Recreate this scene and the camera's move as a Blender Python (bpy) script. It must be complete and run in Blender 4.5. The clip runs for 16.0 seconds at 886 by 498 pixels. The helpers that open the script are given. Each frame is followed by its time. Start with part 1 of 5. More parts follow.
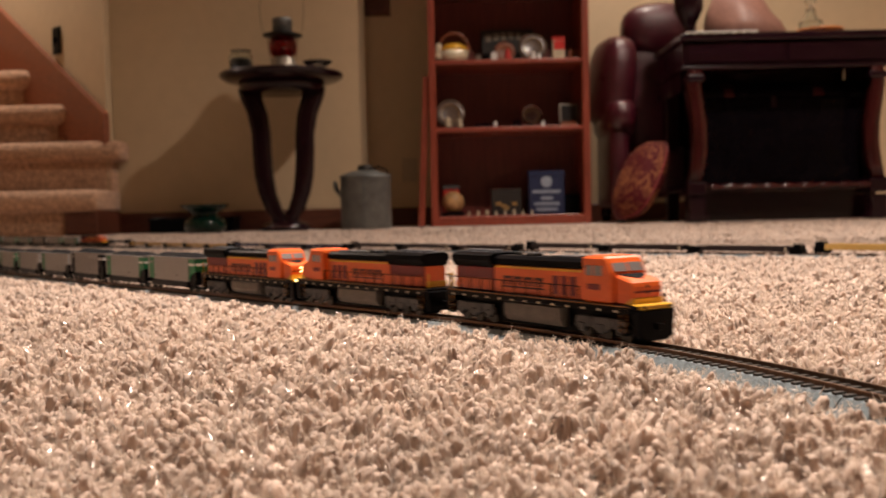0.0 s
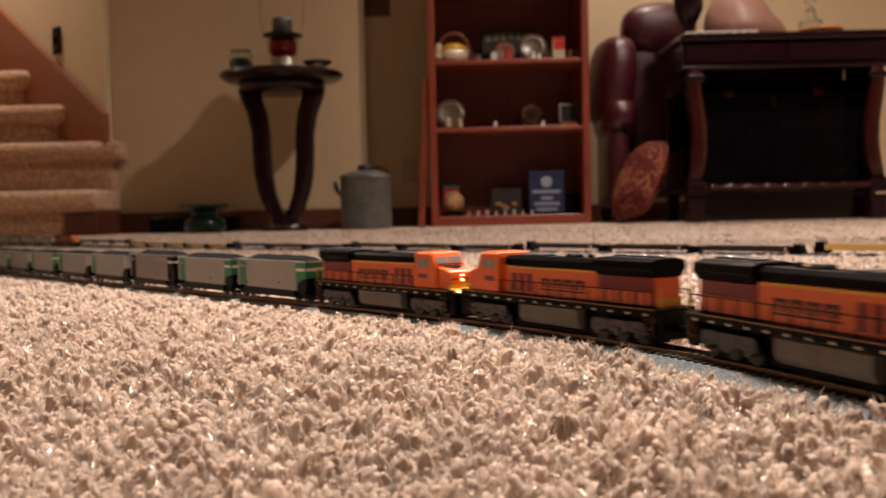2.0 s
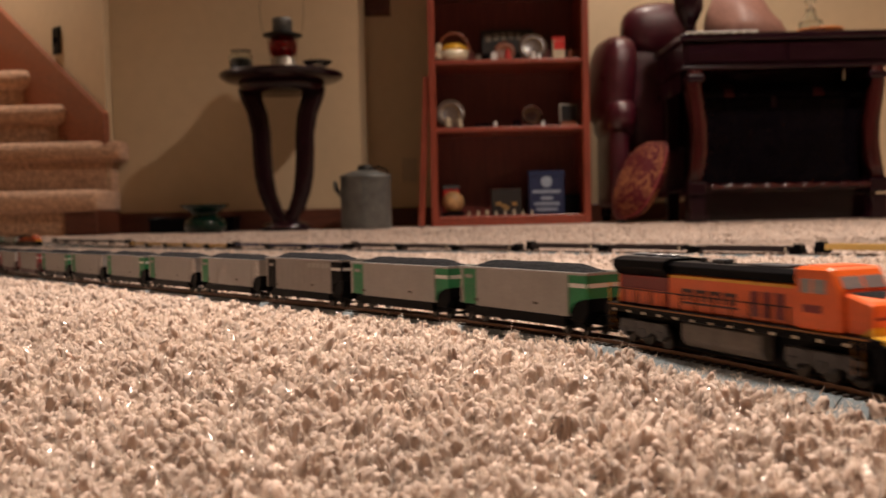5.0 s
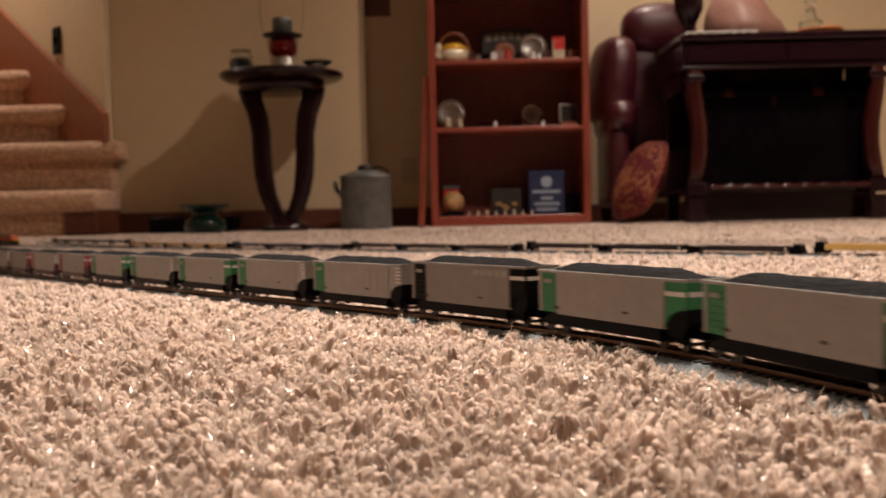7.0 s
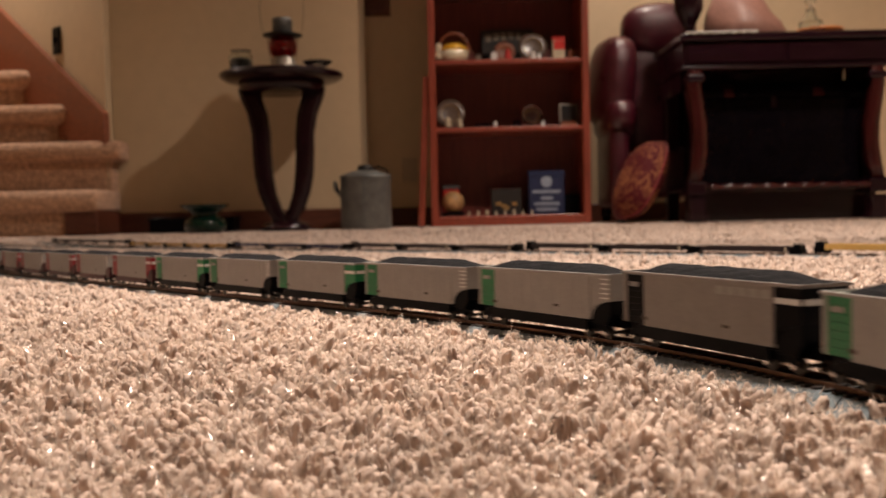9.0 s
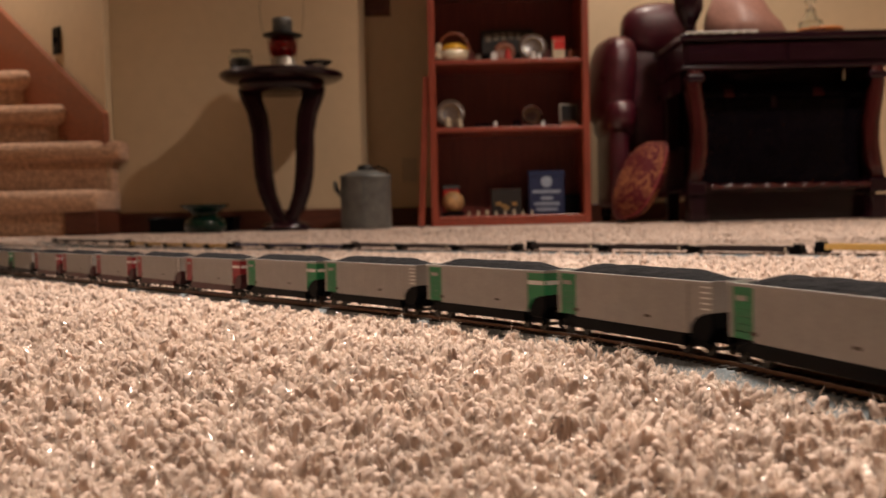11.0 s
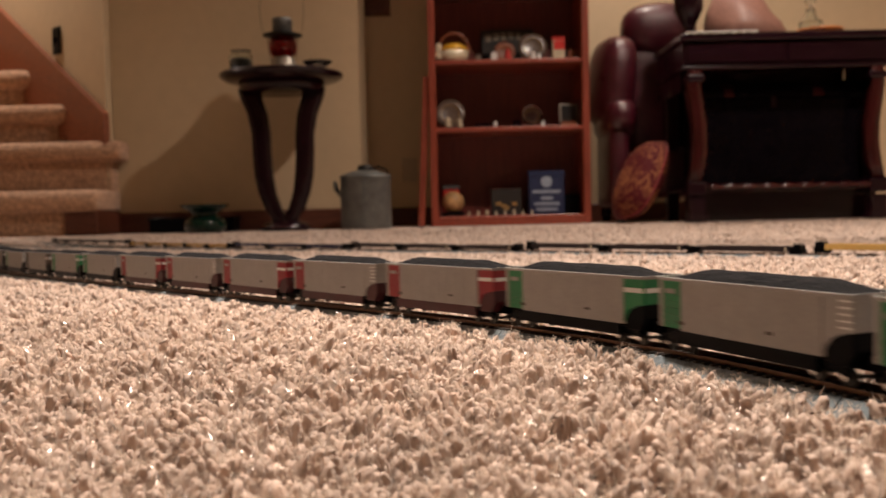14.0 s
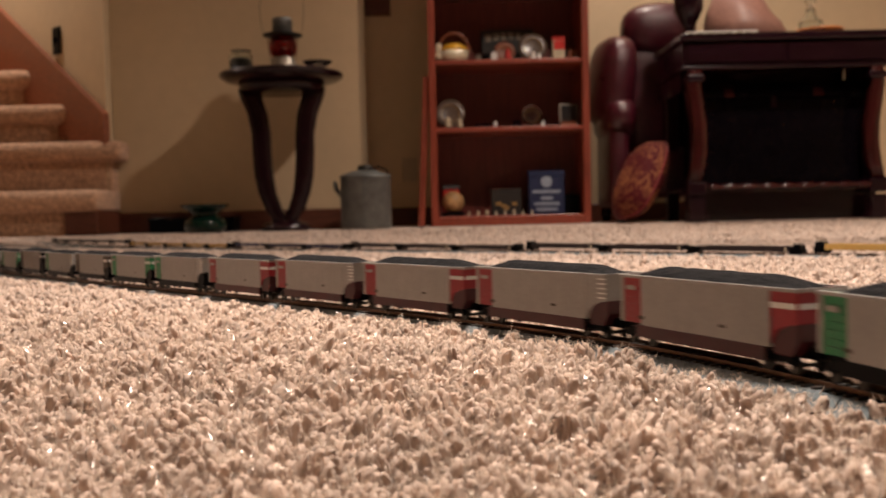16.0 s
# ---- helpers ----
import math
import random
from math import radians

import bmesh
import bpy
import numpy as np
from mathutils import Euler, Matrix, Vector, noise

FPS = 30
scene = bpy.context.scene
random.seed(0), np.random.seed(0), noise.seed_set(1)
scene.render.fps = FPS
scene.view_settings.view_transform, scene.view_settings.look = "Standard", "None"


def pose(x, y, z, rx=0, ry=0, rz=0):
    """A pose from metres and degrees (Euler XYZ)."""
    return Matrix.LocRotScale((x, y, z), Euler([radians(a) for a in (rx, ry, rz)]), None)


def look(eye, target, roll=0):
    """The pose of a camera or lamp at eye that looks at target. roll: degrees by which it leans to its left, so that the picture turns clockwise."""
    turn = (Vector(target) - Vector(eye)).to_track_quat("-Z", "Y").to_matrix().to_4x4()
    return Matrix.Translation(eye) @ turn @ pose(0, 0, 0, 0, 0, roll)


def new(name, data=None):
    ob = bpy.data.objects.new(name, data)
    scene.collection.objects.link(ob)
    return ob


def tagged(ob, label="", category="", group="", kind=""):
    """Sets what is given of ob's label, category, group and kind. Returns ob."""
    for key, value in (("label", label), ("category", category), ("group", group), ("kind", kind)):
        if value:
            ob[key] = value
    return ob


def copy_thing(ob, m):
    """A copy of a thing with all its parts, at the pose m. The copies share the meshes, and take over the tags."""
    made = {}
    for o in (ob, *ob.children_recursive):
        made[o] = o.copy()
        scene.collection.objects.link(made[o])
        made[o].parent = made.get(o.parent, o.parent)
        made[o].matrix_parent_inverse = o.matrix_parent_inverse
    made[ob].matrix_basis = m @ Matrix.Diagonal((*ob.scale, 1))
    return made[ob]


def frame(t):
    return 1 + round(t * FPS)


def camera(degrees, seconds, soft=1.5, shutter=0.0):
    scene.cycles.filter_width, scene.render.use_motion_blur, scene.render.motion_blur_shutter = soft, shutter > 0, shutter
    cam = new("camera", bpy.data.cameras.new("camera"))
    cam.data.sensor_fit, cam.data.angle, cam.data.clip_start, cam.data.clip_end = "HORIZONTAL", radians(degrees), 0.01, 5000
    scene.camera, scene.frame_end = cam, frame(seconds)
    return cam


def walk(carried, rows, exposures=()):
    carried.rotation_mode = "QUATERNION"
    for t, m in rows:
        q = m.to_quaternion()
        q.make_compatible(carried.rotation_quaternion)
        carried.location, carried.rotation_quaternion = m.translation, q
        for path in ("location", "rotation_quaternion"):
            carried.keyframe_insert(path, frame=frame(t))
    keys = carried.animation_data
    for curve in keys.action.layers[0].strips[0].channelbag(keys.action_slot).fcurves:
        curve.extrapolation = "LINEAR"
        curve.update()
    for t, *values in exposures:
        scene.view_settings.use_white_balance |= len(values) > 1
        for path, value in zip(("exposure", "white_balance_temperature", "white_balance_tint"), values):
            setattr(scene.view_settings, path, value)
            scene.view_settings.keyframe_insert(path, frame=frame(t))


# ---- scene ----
# ---- camera ----
EYE_Z = 0.0535
cam = camera(50.76, 16.0, soft=1.6, shutter=1.2)
cam.data.dof.use_dof = True
cam.data.dof.focus_distance = 0.36
cam.data.dof.aperture_fstop = 22.0


def aim(dx=0.0, dy=0.0):
    """Camera pose, nudged by small angles (radians) to the left and up."""
    yaw, pitch = dx, -0.03795 + dy
    return look((0, 0, EYE_Z), (-math.sin(yaw), math.cos(yaw), EYE_Z + math.tan(pitch)), -1.288)


STILL = aim()
walk(cam, [(0.0, STILL), (3.8, STILL), (3.9, aim(0.0018, 0.0024)), (4.0, aim(0.0018, 0.0026)),
           (4.1, aim(0.0021, 0.0019)), (4.2, aim(0.0014, 0.0012)), (4.7, STILL), (16.0, STILL)])

# ---- light ----
scene.view_settings.exposure = 0.0
world = bpy.data.worlds.new("world")
scene.world = world
world.use_nodes = True
world.node_tree.nodes["Background"].inputs[0].default_value = (0.9, 0.6, 0.35, 1)
world.node_tree.nodes["Background"].inputs[1].default_value = 0.004


def ceiling_lamp(x, y, z, watts, size, cone):
    data = bpy.data.lights.new("bulb", "AREA")
    data.shape, data.size, data.energy, data.color = "DISK", size, watts, (1.0, 0.815, 0.685)
    data.spread = radians(cone)
    ob = new("bulb", data)
    ob.matrix_world = pose(x, y, z)


# recessed downlights: x, y, watts, cone in degrees
LAMPS = ((1.18, 2.1, 47.0, 140), (-2.25, 4.3, 25.0, 170), (0.02, 0.66, 13.2, 58), (0.83, 3.84, 21.0, 165))
for lx, ly, lw, lc in LAMPS:
    ceiling_lamp(lx, ly, 2.36, lw, 0.13, lc)

# ---- materials ----


def node_mat(name, base, rough=0.5, metal=0.0, spread=0.12, scale=30.0, bump=0.0, bump_scale=200.0, coat=0.0,
             island=0.0, spec=0.5, sheen=0.0, emit=None, stretch=None, second=None, obrand=0.0):
    """A surface with colour variation at two scales, roughness variation and relief."""
    m = bpy.data.materials.new(name)
    m.use_nodes = True
    nt = m.node_tree
    b = nt.nodes["Principled BSDF"]
    b.inputs["Roughness"].default_value = rough
    b.inputs["Metallic"].default_value = metal
    b.inputs["Coat Weight"].default_value = coat
    b.inputs["Coat Roughness"].default_value = 0.05
    b.inputs["Specular IOR Level"].default_value = spec
    b.inputs["Sheen Weight"].default_value = sheen
    tc = nt.nodes.new("ShaderNodeTexCoord")
    mp = nt.nodes.new("ShaderNodeMapping")
    if stretch:
        mp.inputs["Scale"].default_value = stretch
    nt.links.new(tc.outputs["Object"], mp.inputs["Vector"])
    n1 = nt.nodes.new("ShaderNodeTexNoise")
    n1.inputs["Scale"].default_value = scale
    n1.inputs["Detail"].default_value = 6
    n2 = nt.nodes.new("ShaderNodeTexNoise")
    n2.inputs["Scale"].default_value = scale * 7.3
    n2.inputs["Detail"].default_value = 3
    for n in (n1, n2):
        nt.links.new(mp.outputs["Vector"], n.inputs["Vector"])
    add = nt.nodes.new("ShaderNodeMath")
    add.operation = "ADD"
    half = nt.nodes.new("ShaderNodeMath")
    half.operation = "MULTIPLY"
    half.inputs[1].default_value = 0.5
    nt.links.new(n1.outputs["Fac"], add.inputs[0])
    nt.links.new(n2.outputs["Fac"], add.inputs[1])
    nt.links.new(add.outputs[0], half.inputs[0])
    ramp = nt.nodes.new("ShaderNodeValToRGB")
    c2 = second or tuple(min(1, c * (1 + spread * 1.6)) for c in base)
    c1 = tuple(c * (1 - spread * 1.6) for c in base)
    ramp.color_ramp.elements[0].position, ramp.color_ramp.elements[1].position = 0.32, 0.68
    ramp.color_ramp.elements[0].color, ramp.color_ramp.elements[1].color = (*c1, 1), (*c2, 1)
    nt.links.new(half.outputs[0], ramp.inputs["Fac"])
    out = ramp.outputs["Color"]
    if island or obrand:
        hsv = nt.nodes.new("ShaderNodeHueSaturation")
        mr = nt.nodes.new("ShaderNodeMapRange")
        amount = island or obrand
        mr.inputs["To Min"].default_value, mr.inputs["To Max"].default_value = 1 - amount, 1 + amount
        if island:
            gi = nt.nodes.new("ShaderNodeNewGeometry")
            nt.links.new(gi.outputs["Random Per Island"], mr.inputs["Value"])
        else:
            oi = nt.nodes.new("ShaderNodeObjectInfo")
            nt.links.new(oi.outputs["Random"], mr.inputs["Value"])
        nt.links.new(mr.outputs[0], hsv.inputs["Value"])
        nt.links.new(out, hsv.inputs["Color"])
        out = hsv.outputs["Color"]
    nt.links.new(out, b.inputs["Base Color"])
    rr = nt.nodes.new("ShaderNodeMapRange")
    rr.inputs["To Min"].default_value, rr.inputs["To Max"].default_value = max(0.02, rough - 0.08), min(1, rough + 0.1)
    nt.links.new(n1.outputs["Fac"], rr.inputs["Value"])
    nt.links.new(rr.outputs[0], b.inputs["Roughness"])
    if bump:
        nb = nt.nodes.new("ShaderNodeTexNoise")
        nb.inputs["Scale"].default_value = bump_scale
        nb.inputs["Detail"].default_value = 4
        nt.links.new(mp.outputs["Vector"], nb.inputs["Vector"])
        bp = nt.nodes.new("ShaderNodeBump")
        bp.inputs["Strength"].default_value = bump
        bp.inputs["Distance"].default_value = 1.0 / bump_scale
        nt.links.new(nb.outputs["Fac"], bp.inputs["Height"])
        nt.links.new(bp.outputs["Normal"], b.inputs["Normal"])
    if emit:
        b.inputs["Emission Color"].default_value = (*emit[:3], 1)
        b.inputs["Emission Strength"].default_value = emit[3]
    return m


def glass_mat(name, tint=(0.9, 0.95, 0.95), rough=0.03):
    m = bpy.data.materials.new(name)
    m.use_nodes = True
    b = m.node_tree.nodes["Principled BSDF"]
    b.inputs["Base Color"].default_value = (*tint, 1)
    b.inputs["Transmission Weight"].default_value = 1.0
    b.inputs["Roughness"].default_value = rough
    b.inputs["IOR"].default_value = 1.45
    return m


M_YARN = node_mat("carpet_yarn", (0.67, 0.525, 0.435), 0.5, spread=0.2, scale=24, island=0.16, sheen=0.3, spec=0.5, bump=0.22, bump_scale=1800)
M_YARN_FIBRE = node_mat("carpet_fibre", (0.86, 0.725, 0.615), 0.2, spread=0.14, scale=24, island=0.16, spec=0.9)
for ym in (M_YARN, M_YARN_FIBRE):
    nt = ym.node_tree
    tl = nt.nodes.new("ShaderNodeBsdfTranslucent")
    tl.inputs["Color"].default_value = (0.70, 0.555, 0.46, 1)
    mx = nt.nodes.new("ShaderNodeMixShader")
    mx.inputs[0].default_value = 0.26
    nt.links.new(nt.nodes["Principled BSDF"].outputs[0], mx.inputs[1])
    nt.links.new(tl.outputs[0], mx.inputs[2])
    nt.links.new(mx.outputs[0], nt.nodes["Material Output"].inputs[0])
M_PILE = node_mat("carpet_pile", (0.67, 0.54, 0.46), 0.85, spread=0.22, scale=70, bump=1.0, bump_scale=160, sheen=0.2)
M_STAIR = node_mat("stair_carpet", (0.52, 0.315, 0.20), 0.9, spread=0.46, scale=75, bump=1.0, bump_scale=85, sheen=0.2)
M_WALL = node_mat("wall_paint", (0.58, 0.455, 0.295), 0.75, spread=0.03, scale=3, bump=0.15, bump_scale=350)
M_CEIL = node_mat("ceiling_paint", (0.62, 0.58, 0.52), 0.9, spread=0.03, scale=4, bump=0.2, bump_scale=120)
M_CHERRY = node_mat("cherry_wood", (0.25, 0.048, 0.026), 0.38, spread=0.3, scale=7, stretch=(14, 1, 1), coat=0.3, bump=0.1, bump_scale=60)
# same cherry, darkened: the shade inside the bookcase is in the colour
M_CHERRY_SHADED = node_mat("cherry_wood_shaded", (0.13, 0.022, 0.016), 0.45, spread=0.25, scale=7, stretch=(14, 14, 1), coat=0.1)
M_CHERRY_V = node_mat("cherry_wood_upright", (0.24, 0.045, 0.024), 0.38, spread=0.3, scale=7, stretch=(14, 14, 1), coat=0.3, bump=0.1, bump_scale=60)
M_OAK = node_mat("stained_oak", (0.22, 0.062, 0.024), 0.42, spread=0.35, scale=6, stretch=(2, 14, 14), coat=0.2, bump=0.1, bump_scale=80)
M_DARK = node_mat("dark_mahogany", (0.012, 0.003, 0.0058), 0.2, spread=0.3, scale=9, stretch=(1, 8, 8), coat=0.22, spec=0.22)
M_LEGWOOD = node_mat("polished_mahogany", (0.032, 0.005, 0.005), 0.2, spread=0.3, scale=9, stretch=(8, 8, 1), coat=0.08, spec=0.3)
M_LEATHER = node_mat("oxblood_leather", (0.046, 0.0045, 0.0105), 0.30, spread=0.3, scale=12, bump=0.35, bump_scale=260, coat=0.15)
M_ZINC = node_mat("galvanised_steel", (0.13, 0.14, 0.138), 0.5, metal=0.45, spread=0.25, scale=25, bump=0.1, bump_scale=60)
M_ROADBED = node_mat("grey_ballast", (0.19, 0.235, 0.26), 0.8, spread=0.3, scale=500, bump=0.8, bump_scale=1400)
M_TIE = node_mat("tie_plastic", (0.035, 0.026, 0.02), 0.6, spread=0.25, scale=300)
M_RAIL = node_mat("nickel_rail", (0.17, 0.10, 0.065), 0.36, metal=0.9, spread=0.12, scale=120)
M_WHEEL = node_mat("dark_wheel_steel", (0.05, 0.045, 0.04), 0.4, metal=0.6, spread=0.2, scale=200)
M_ORANGE = node_mat("orange_paint", (0.80, 0.135, 0.020), 0.34, spread=0.06, scale=90)
M_RUST = node_mat("dark_orange_paint", (0.19, 0.009, 0.010), 0.38, spread=0.08, scale=90)
M_LETTER = node_mat("dark_maroon_print", (0.06, 0.012, 0.010), 0.45, spread=0.1, scale=90)
M_BLACK = node_mat("black_plastic", (0.0025, 0.0025, 0.0035), 0.36, spread=0.25, scale=200, spec=0.06)
M_YELLOW = node_mat("yellow_paint", (0.75, 0.42, 0.03), 0.4, spread=0.06, scale=90)
M_GOLD = node_mat("dull_gold_paint", (0.30, 0.12, 0.015), 0.45, spread=0.1, scale=90)
M_TRUCK = node_mat("dark_grey_plastic", (0.06, 0.06, 0.064), 0.5, spread=0.3, scale=260)
M_TANK = node_mat("weathered_grey_plastic", (0.14, 0.125, 0.11), 0.55, spread=0.2, scale=120)
M_HOPPER = node_mat("aluminium_grey_paint", (0.35, 0.34, 0.325), 0.42, spread=0.07, scale=110)
M_GREEN = node_mat("green_paint", (0.008, 0.215, 0.075), 0.4, spread=0.08, scale=110)
M_RED = node_mat("red_paint", (0.29, 0.010, 0.020), 0.4, spread=0.08, scale=110)
# the red again, with the shade under the car body mixed into it
M_RED_SHADED = node_mat("red_paint_shaded", (0.055, 0.004, 0.007), 0.45, spread=0.1, scale=110)
M_OLIVE = node_mat("brown_paint", (0.05, 0.035, 0.02), 0.45, spread=0.1, scale=110)
M_COAL = node_mat("coal", (0.011, 0.0112, 0.013), 0.7, spread=0.45, spec=0.05, scale=600, bump=1.0, bump_scale=900)
M_TANK_LIGHT = node_mat("dark_warm_grey_paint", (0.27, 0.25, 0.235), 0.45, spread=0.08, scale=110)
M_WHITE = node_mat("white_paint", (0.84, 0.85, 0.84), 0.35, spread=0.04, scale=60)
M_NICKEL = node_mat("bright_nickel", (0.75, 0.72, 0.68), 0.22, metal=1.0, spread=0.05, scale=60)
# cab glass with its pale glare put into the grey base colour
M_PANE_GLARE = node_mat("cab_glass_glare", (0.24, 0.22, 0.22), 0.08, spread=0.1, scale=60, spec=0.8)
M_GREYROOF = node_mat("worn_roof_grey", (0.055, 0.06, 0.07), 0.28, spread=0.2, scale=120)
M_GLASSDARK = node_mat("tinted_window", (0.02, 0.02, 0.022), 0.12, spread=0.1, scale=60)
M_GLOW = node_mat("headlight", (1, 0.85, 0.4), 0.3, spread=0.0, emit=(1.0, 0.78, 0.3, 7))
M_WELL_BROWN = node_mat("boxcar_brown_paint", (0.013, 0.006, 0.008), 0.45, spread=0.15, scale=90)
M_WELL_BLUE = node_mat("navy_paint", (0.014, 0.02, 0.085), 0.45, spread=0.12, scale=90)
M_WELL_YELLOW = node_mat("trailer_yellow_paint", (0.60, 0.39, 0.12), 0.45, spread=0.1, scale=90)

M_DARKOAK = node_mat("dark_stained_oak", (0.10, 0.030, 0.016), 0.45, spread=0.3, scale=8, stretch=(2, 12, 12))
M_LACQUER = node_mat("black_lacquer", (0.003, 0.002, 0.003), 0.12, spread=0.3, scale=12, spec=0.1)
M_BLACKWOOD = node_mat("blackened_wood", (0.022, 0.018, 0.016), 0.5, spread=0.3, scale=20)
M_BRASS = node_mat("aged_brass", (0.50, 0.34, 0.14), 0.4, metal=0.8, spread=0.2, scale=60)
M_IRON = node_mat("blackened_iron", (0.03, 0.028, 0.026), 0.45, metal=0.6, spread=0.25, scale=60)
M_REDGLASS = glass_mat("ruby_glass", (0.45, 0.008, 0.02), 0.05)
M_CLEAR = glass_mat("clear_glass")
M_GREENGLAZE = node_mat("green_glaze", (0.002, 0.017, 0.012), 0.1, spread=0.3, scale=15, coat=0.08, spec=0.3)
M_BEIGE = node_mat("beige_plastic", (0.45, 0.36, 0.25), 0.45, spread=0.05, scale=40)
M_CREAM = node_mat("cream_china", (0.66, 0.58, 0.42), 0.3, spread=0.15, scale=50, coat=0.3)
M_FADED = node_mat("faded_lettering", (0.20, 0.17, 0.13), 0.7, spread=0.3, scale=60)
M_PEWTER = node_mat("pewter", (0.32, 0.29, 0.25), 0.35, metal=0.7, spread=0.3, scale=40)
M_BROWNPLATE = node_mat("brown_glazed_plate", (0.11, 0.075, 0.055), 0.3, spread=0.35, scale=40, coat=0.3)
M_REDTIN = node_mat("red_tin", (0.55, 0.03, 0.025), 0.35, spread=0.12, scale=60)
M_TANLEATHER = node_mat("tan_leather", (0.42, 0.25, 0.11), 0.5, spread=0.35, scale=30)
M_BLUEBOX = node_mat("dark_blue_card", (0.012, 0.022, 0.075), 0.45, spread=0.15, scale=30)
M_PALEBLUE = node_mat("pale_print", (0.30, 0.36, 0.46), 0.6, spread=0.25, scale=80)
M_TAPESTRY = node_mat("tapestry", (0.12, 0.004, 0.008), 0.75, spread=0.3, scale=11, bump=0.5, bump_scale=300, spec=0.2, second=(0.20, 0.07, 0.028))
for nd in M_TAPESTRY.node_tree.nodes:
    if nd.type == "VALTORGB":
        nd.color_ramp.elements[0].position, nd.color_ramp.elements[1].position = 0.49, 0.58
M_PIPING = node_mat("red_piping", (0.16, 0.006, 0.010), 0.7, spread=0.15, scale=40)
M_PINK = node_mat("pink_stoneware", (0.26, 0.135, 0.105), 0.45, spread=0.15, scale=12)
M_ORANGEWOOD = node_mat("orange_lacquer", (0.60, 0.20, 0.05), 0.3, spread=0.2, scale=20, coat=0.4)

# ---- mesh helpers ----


def part(name, bm, material, parent=None, label="", smooth=False):
    """Links a bmesh as one mesh object, under a thing or a part."""
    me = bpy.data.meshes.new(name)
    bm.normal_update()
    bm.to_mesh(me)
    bm.free()
    if smooth:
        for p in me.polygons:
            p.use_smooth = True
    for mm in (material if isinstance(material, (list, tuple)) else (material,)):
        me.materials.append(mm)
    ob = new(name, me)
    if parent:
        ob.parent = parent
    if label:
        ob["label"] = label
    return ob


def thing(name, label, category, at=None, group="", kind=""):
    ob = new(name)
    ob.empty_display_size = 0.02
    if at is not None:
        ob.matrix_world = at
    return tagged(ob, label, category, group, kind)


def box(x0, y0, z0, x1, y1, z1, bevel=0.0, bm=None, seg=1):
    bm = bm or bmesh.new()
    vs = [bm.verts.new((x, y, z)) for z in (z0, z1) for y in (y0, y1) for x in (x0, x1)]
    fs = [bm.faces.new([vs[i] for i in f]) for f in ((0, 2, 3, 1), (4, 5, 7, 6), (0, 1, 5, 4), (1, 3, 7, 5), (3, 2, 6, 7), (2, 0, 4, 6))]
    if bevel:
        es = list({e for f in fs for e in f.edges})
        bmesh.ops.bevel(bm, geom=es, offset=bevel, segments=seg, profile=0.5, affect="EDGES")
    return bm


def prism(outline, x0, x1, bevel=0.0, bm=None, axis="x", seg=1):
    """Extrudes a closed (a, b) outline along an axis: x gives (x, a, b), y gives (a, y, b), z gives (a, b, z)."""
    bm = bm or bmesh.new()
    put = {"x": lambda a, b, c: (c, a, b), "y": lambda a, b, c: (a, c, b), "z": lambda a, b, c: (a, b, c)}[axis]
    r0 = [bm.verts.new(put(a, b, x0)) for a, b in outline]
    r1 = [bm.verts.new(put(a, b, x1)) for a, b in outline]
    n = len(outline)
    fs = [bm.faces.new(r0[::-1]), bm.faces.new(r1)]
    for i in range(n):
        fs.append(bm.faces.new((r0[i], r0[(i + 1) % n], r1[(i + 1) % n], r1[i])))
    bmesh.ops.recalc_face_normals(bm, faces=fs)
    if bevel:
        es = list({e for f in fs for e in f.edges})
        bmesh.ops.bevel(bm, geom=es, offset=bevel, segments=seg, profile=0.5, affect="EDGES")
    return bm


def lathe(profile, n=24, bm=None, cx=0.0, cy=0.0, z=0.0):
    """Turns an (r, z) profile round the z axis."""
    bm = bm or bmesh.new()
    rings = []
    for r, h in profile:
        if r < 1e-6:
            rings.append([bm.verts.new((cx, cy, z + h))])
        else:
            rings.append([bm.verts.new((cx + r * math.cos(2 * math.pi * i / n), cy + r * math.sin(2 * math.pi * i / n), z + h)) for i in range(n)])
    for a, b in zip(rings, rings[1:]):
        for i in range(n):
            j = (i + 1) % n
            q = [a[i % len(a)], a[j % len(a)], b[j % len(b)], b[i % len(b)]]
            q = list(dict.fromkeys(q))
            if len(q) > 2:
                bm.faces.new(q)
    return bm


def tube(points, r, n=8, bm=None):
    """A round bar through points; r is one radius or one per point."""
    bm = bm or bmesh.new()
    pts = [Vector(p) for p in points]
    rs = r if isinstance(r, (list, tuple)) else [r] * len(pts)
    rings = []
    for i, p in enumerate(pts):
        d = (pts[min(i + 1, len(pts) - 1)] - pts[max(i - 1, 0)]).normalized()
        up = Vector((0, 0, 1)) if abs(d.z) < 0.9 else Vector((0, 1, 0))
        u = d.cross(up).normalized()
        v = d.cross(u)
        rings.append([bm.verts.new(p + rs[i] * (u * math.cos(2 * math.pi * k / n) + v * math.sin(2 * math.pi * k / n))) for k in range(n)])
    for a, b in zip(rings, rings[1:]):
        for k in range(n):
            bm.faces.new((a[k], a[(k + 1) % n], b[(k + 1) % n], b[k]))
    bm.faces.new(rings[0][::-1])
    bm.faces.new(rings[-1])
    return bm


def cyl_y(x, z, y0, y1, r, n=14, bm=None):
    return prism([(x + r * math.cos(2 * math.pi * i / n), z + r * math.sin(2 * math.pi * i / n)) for i in range(n)], y0, y1, bm=bm, axis="y")


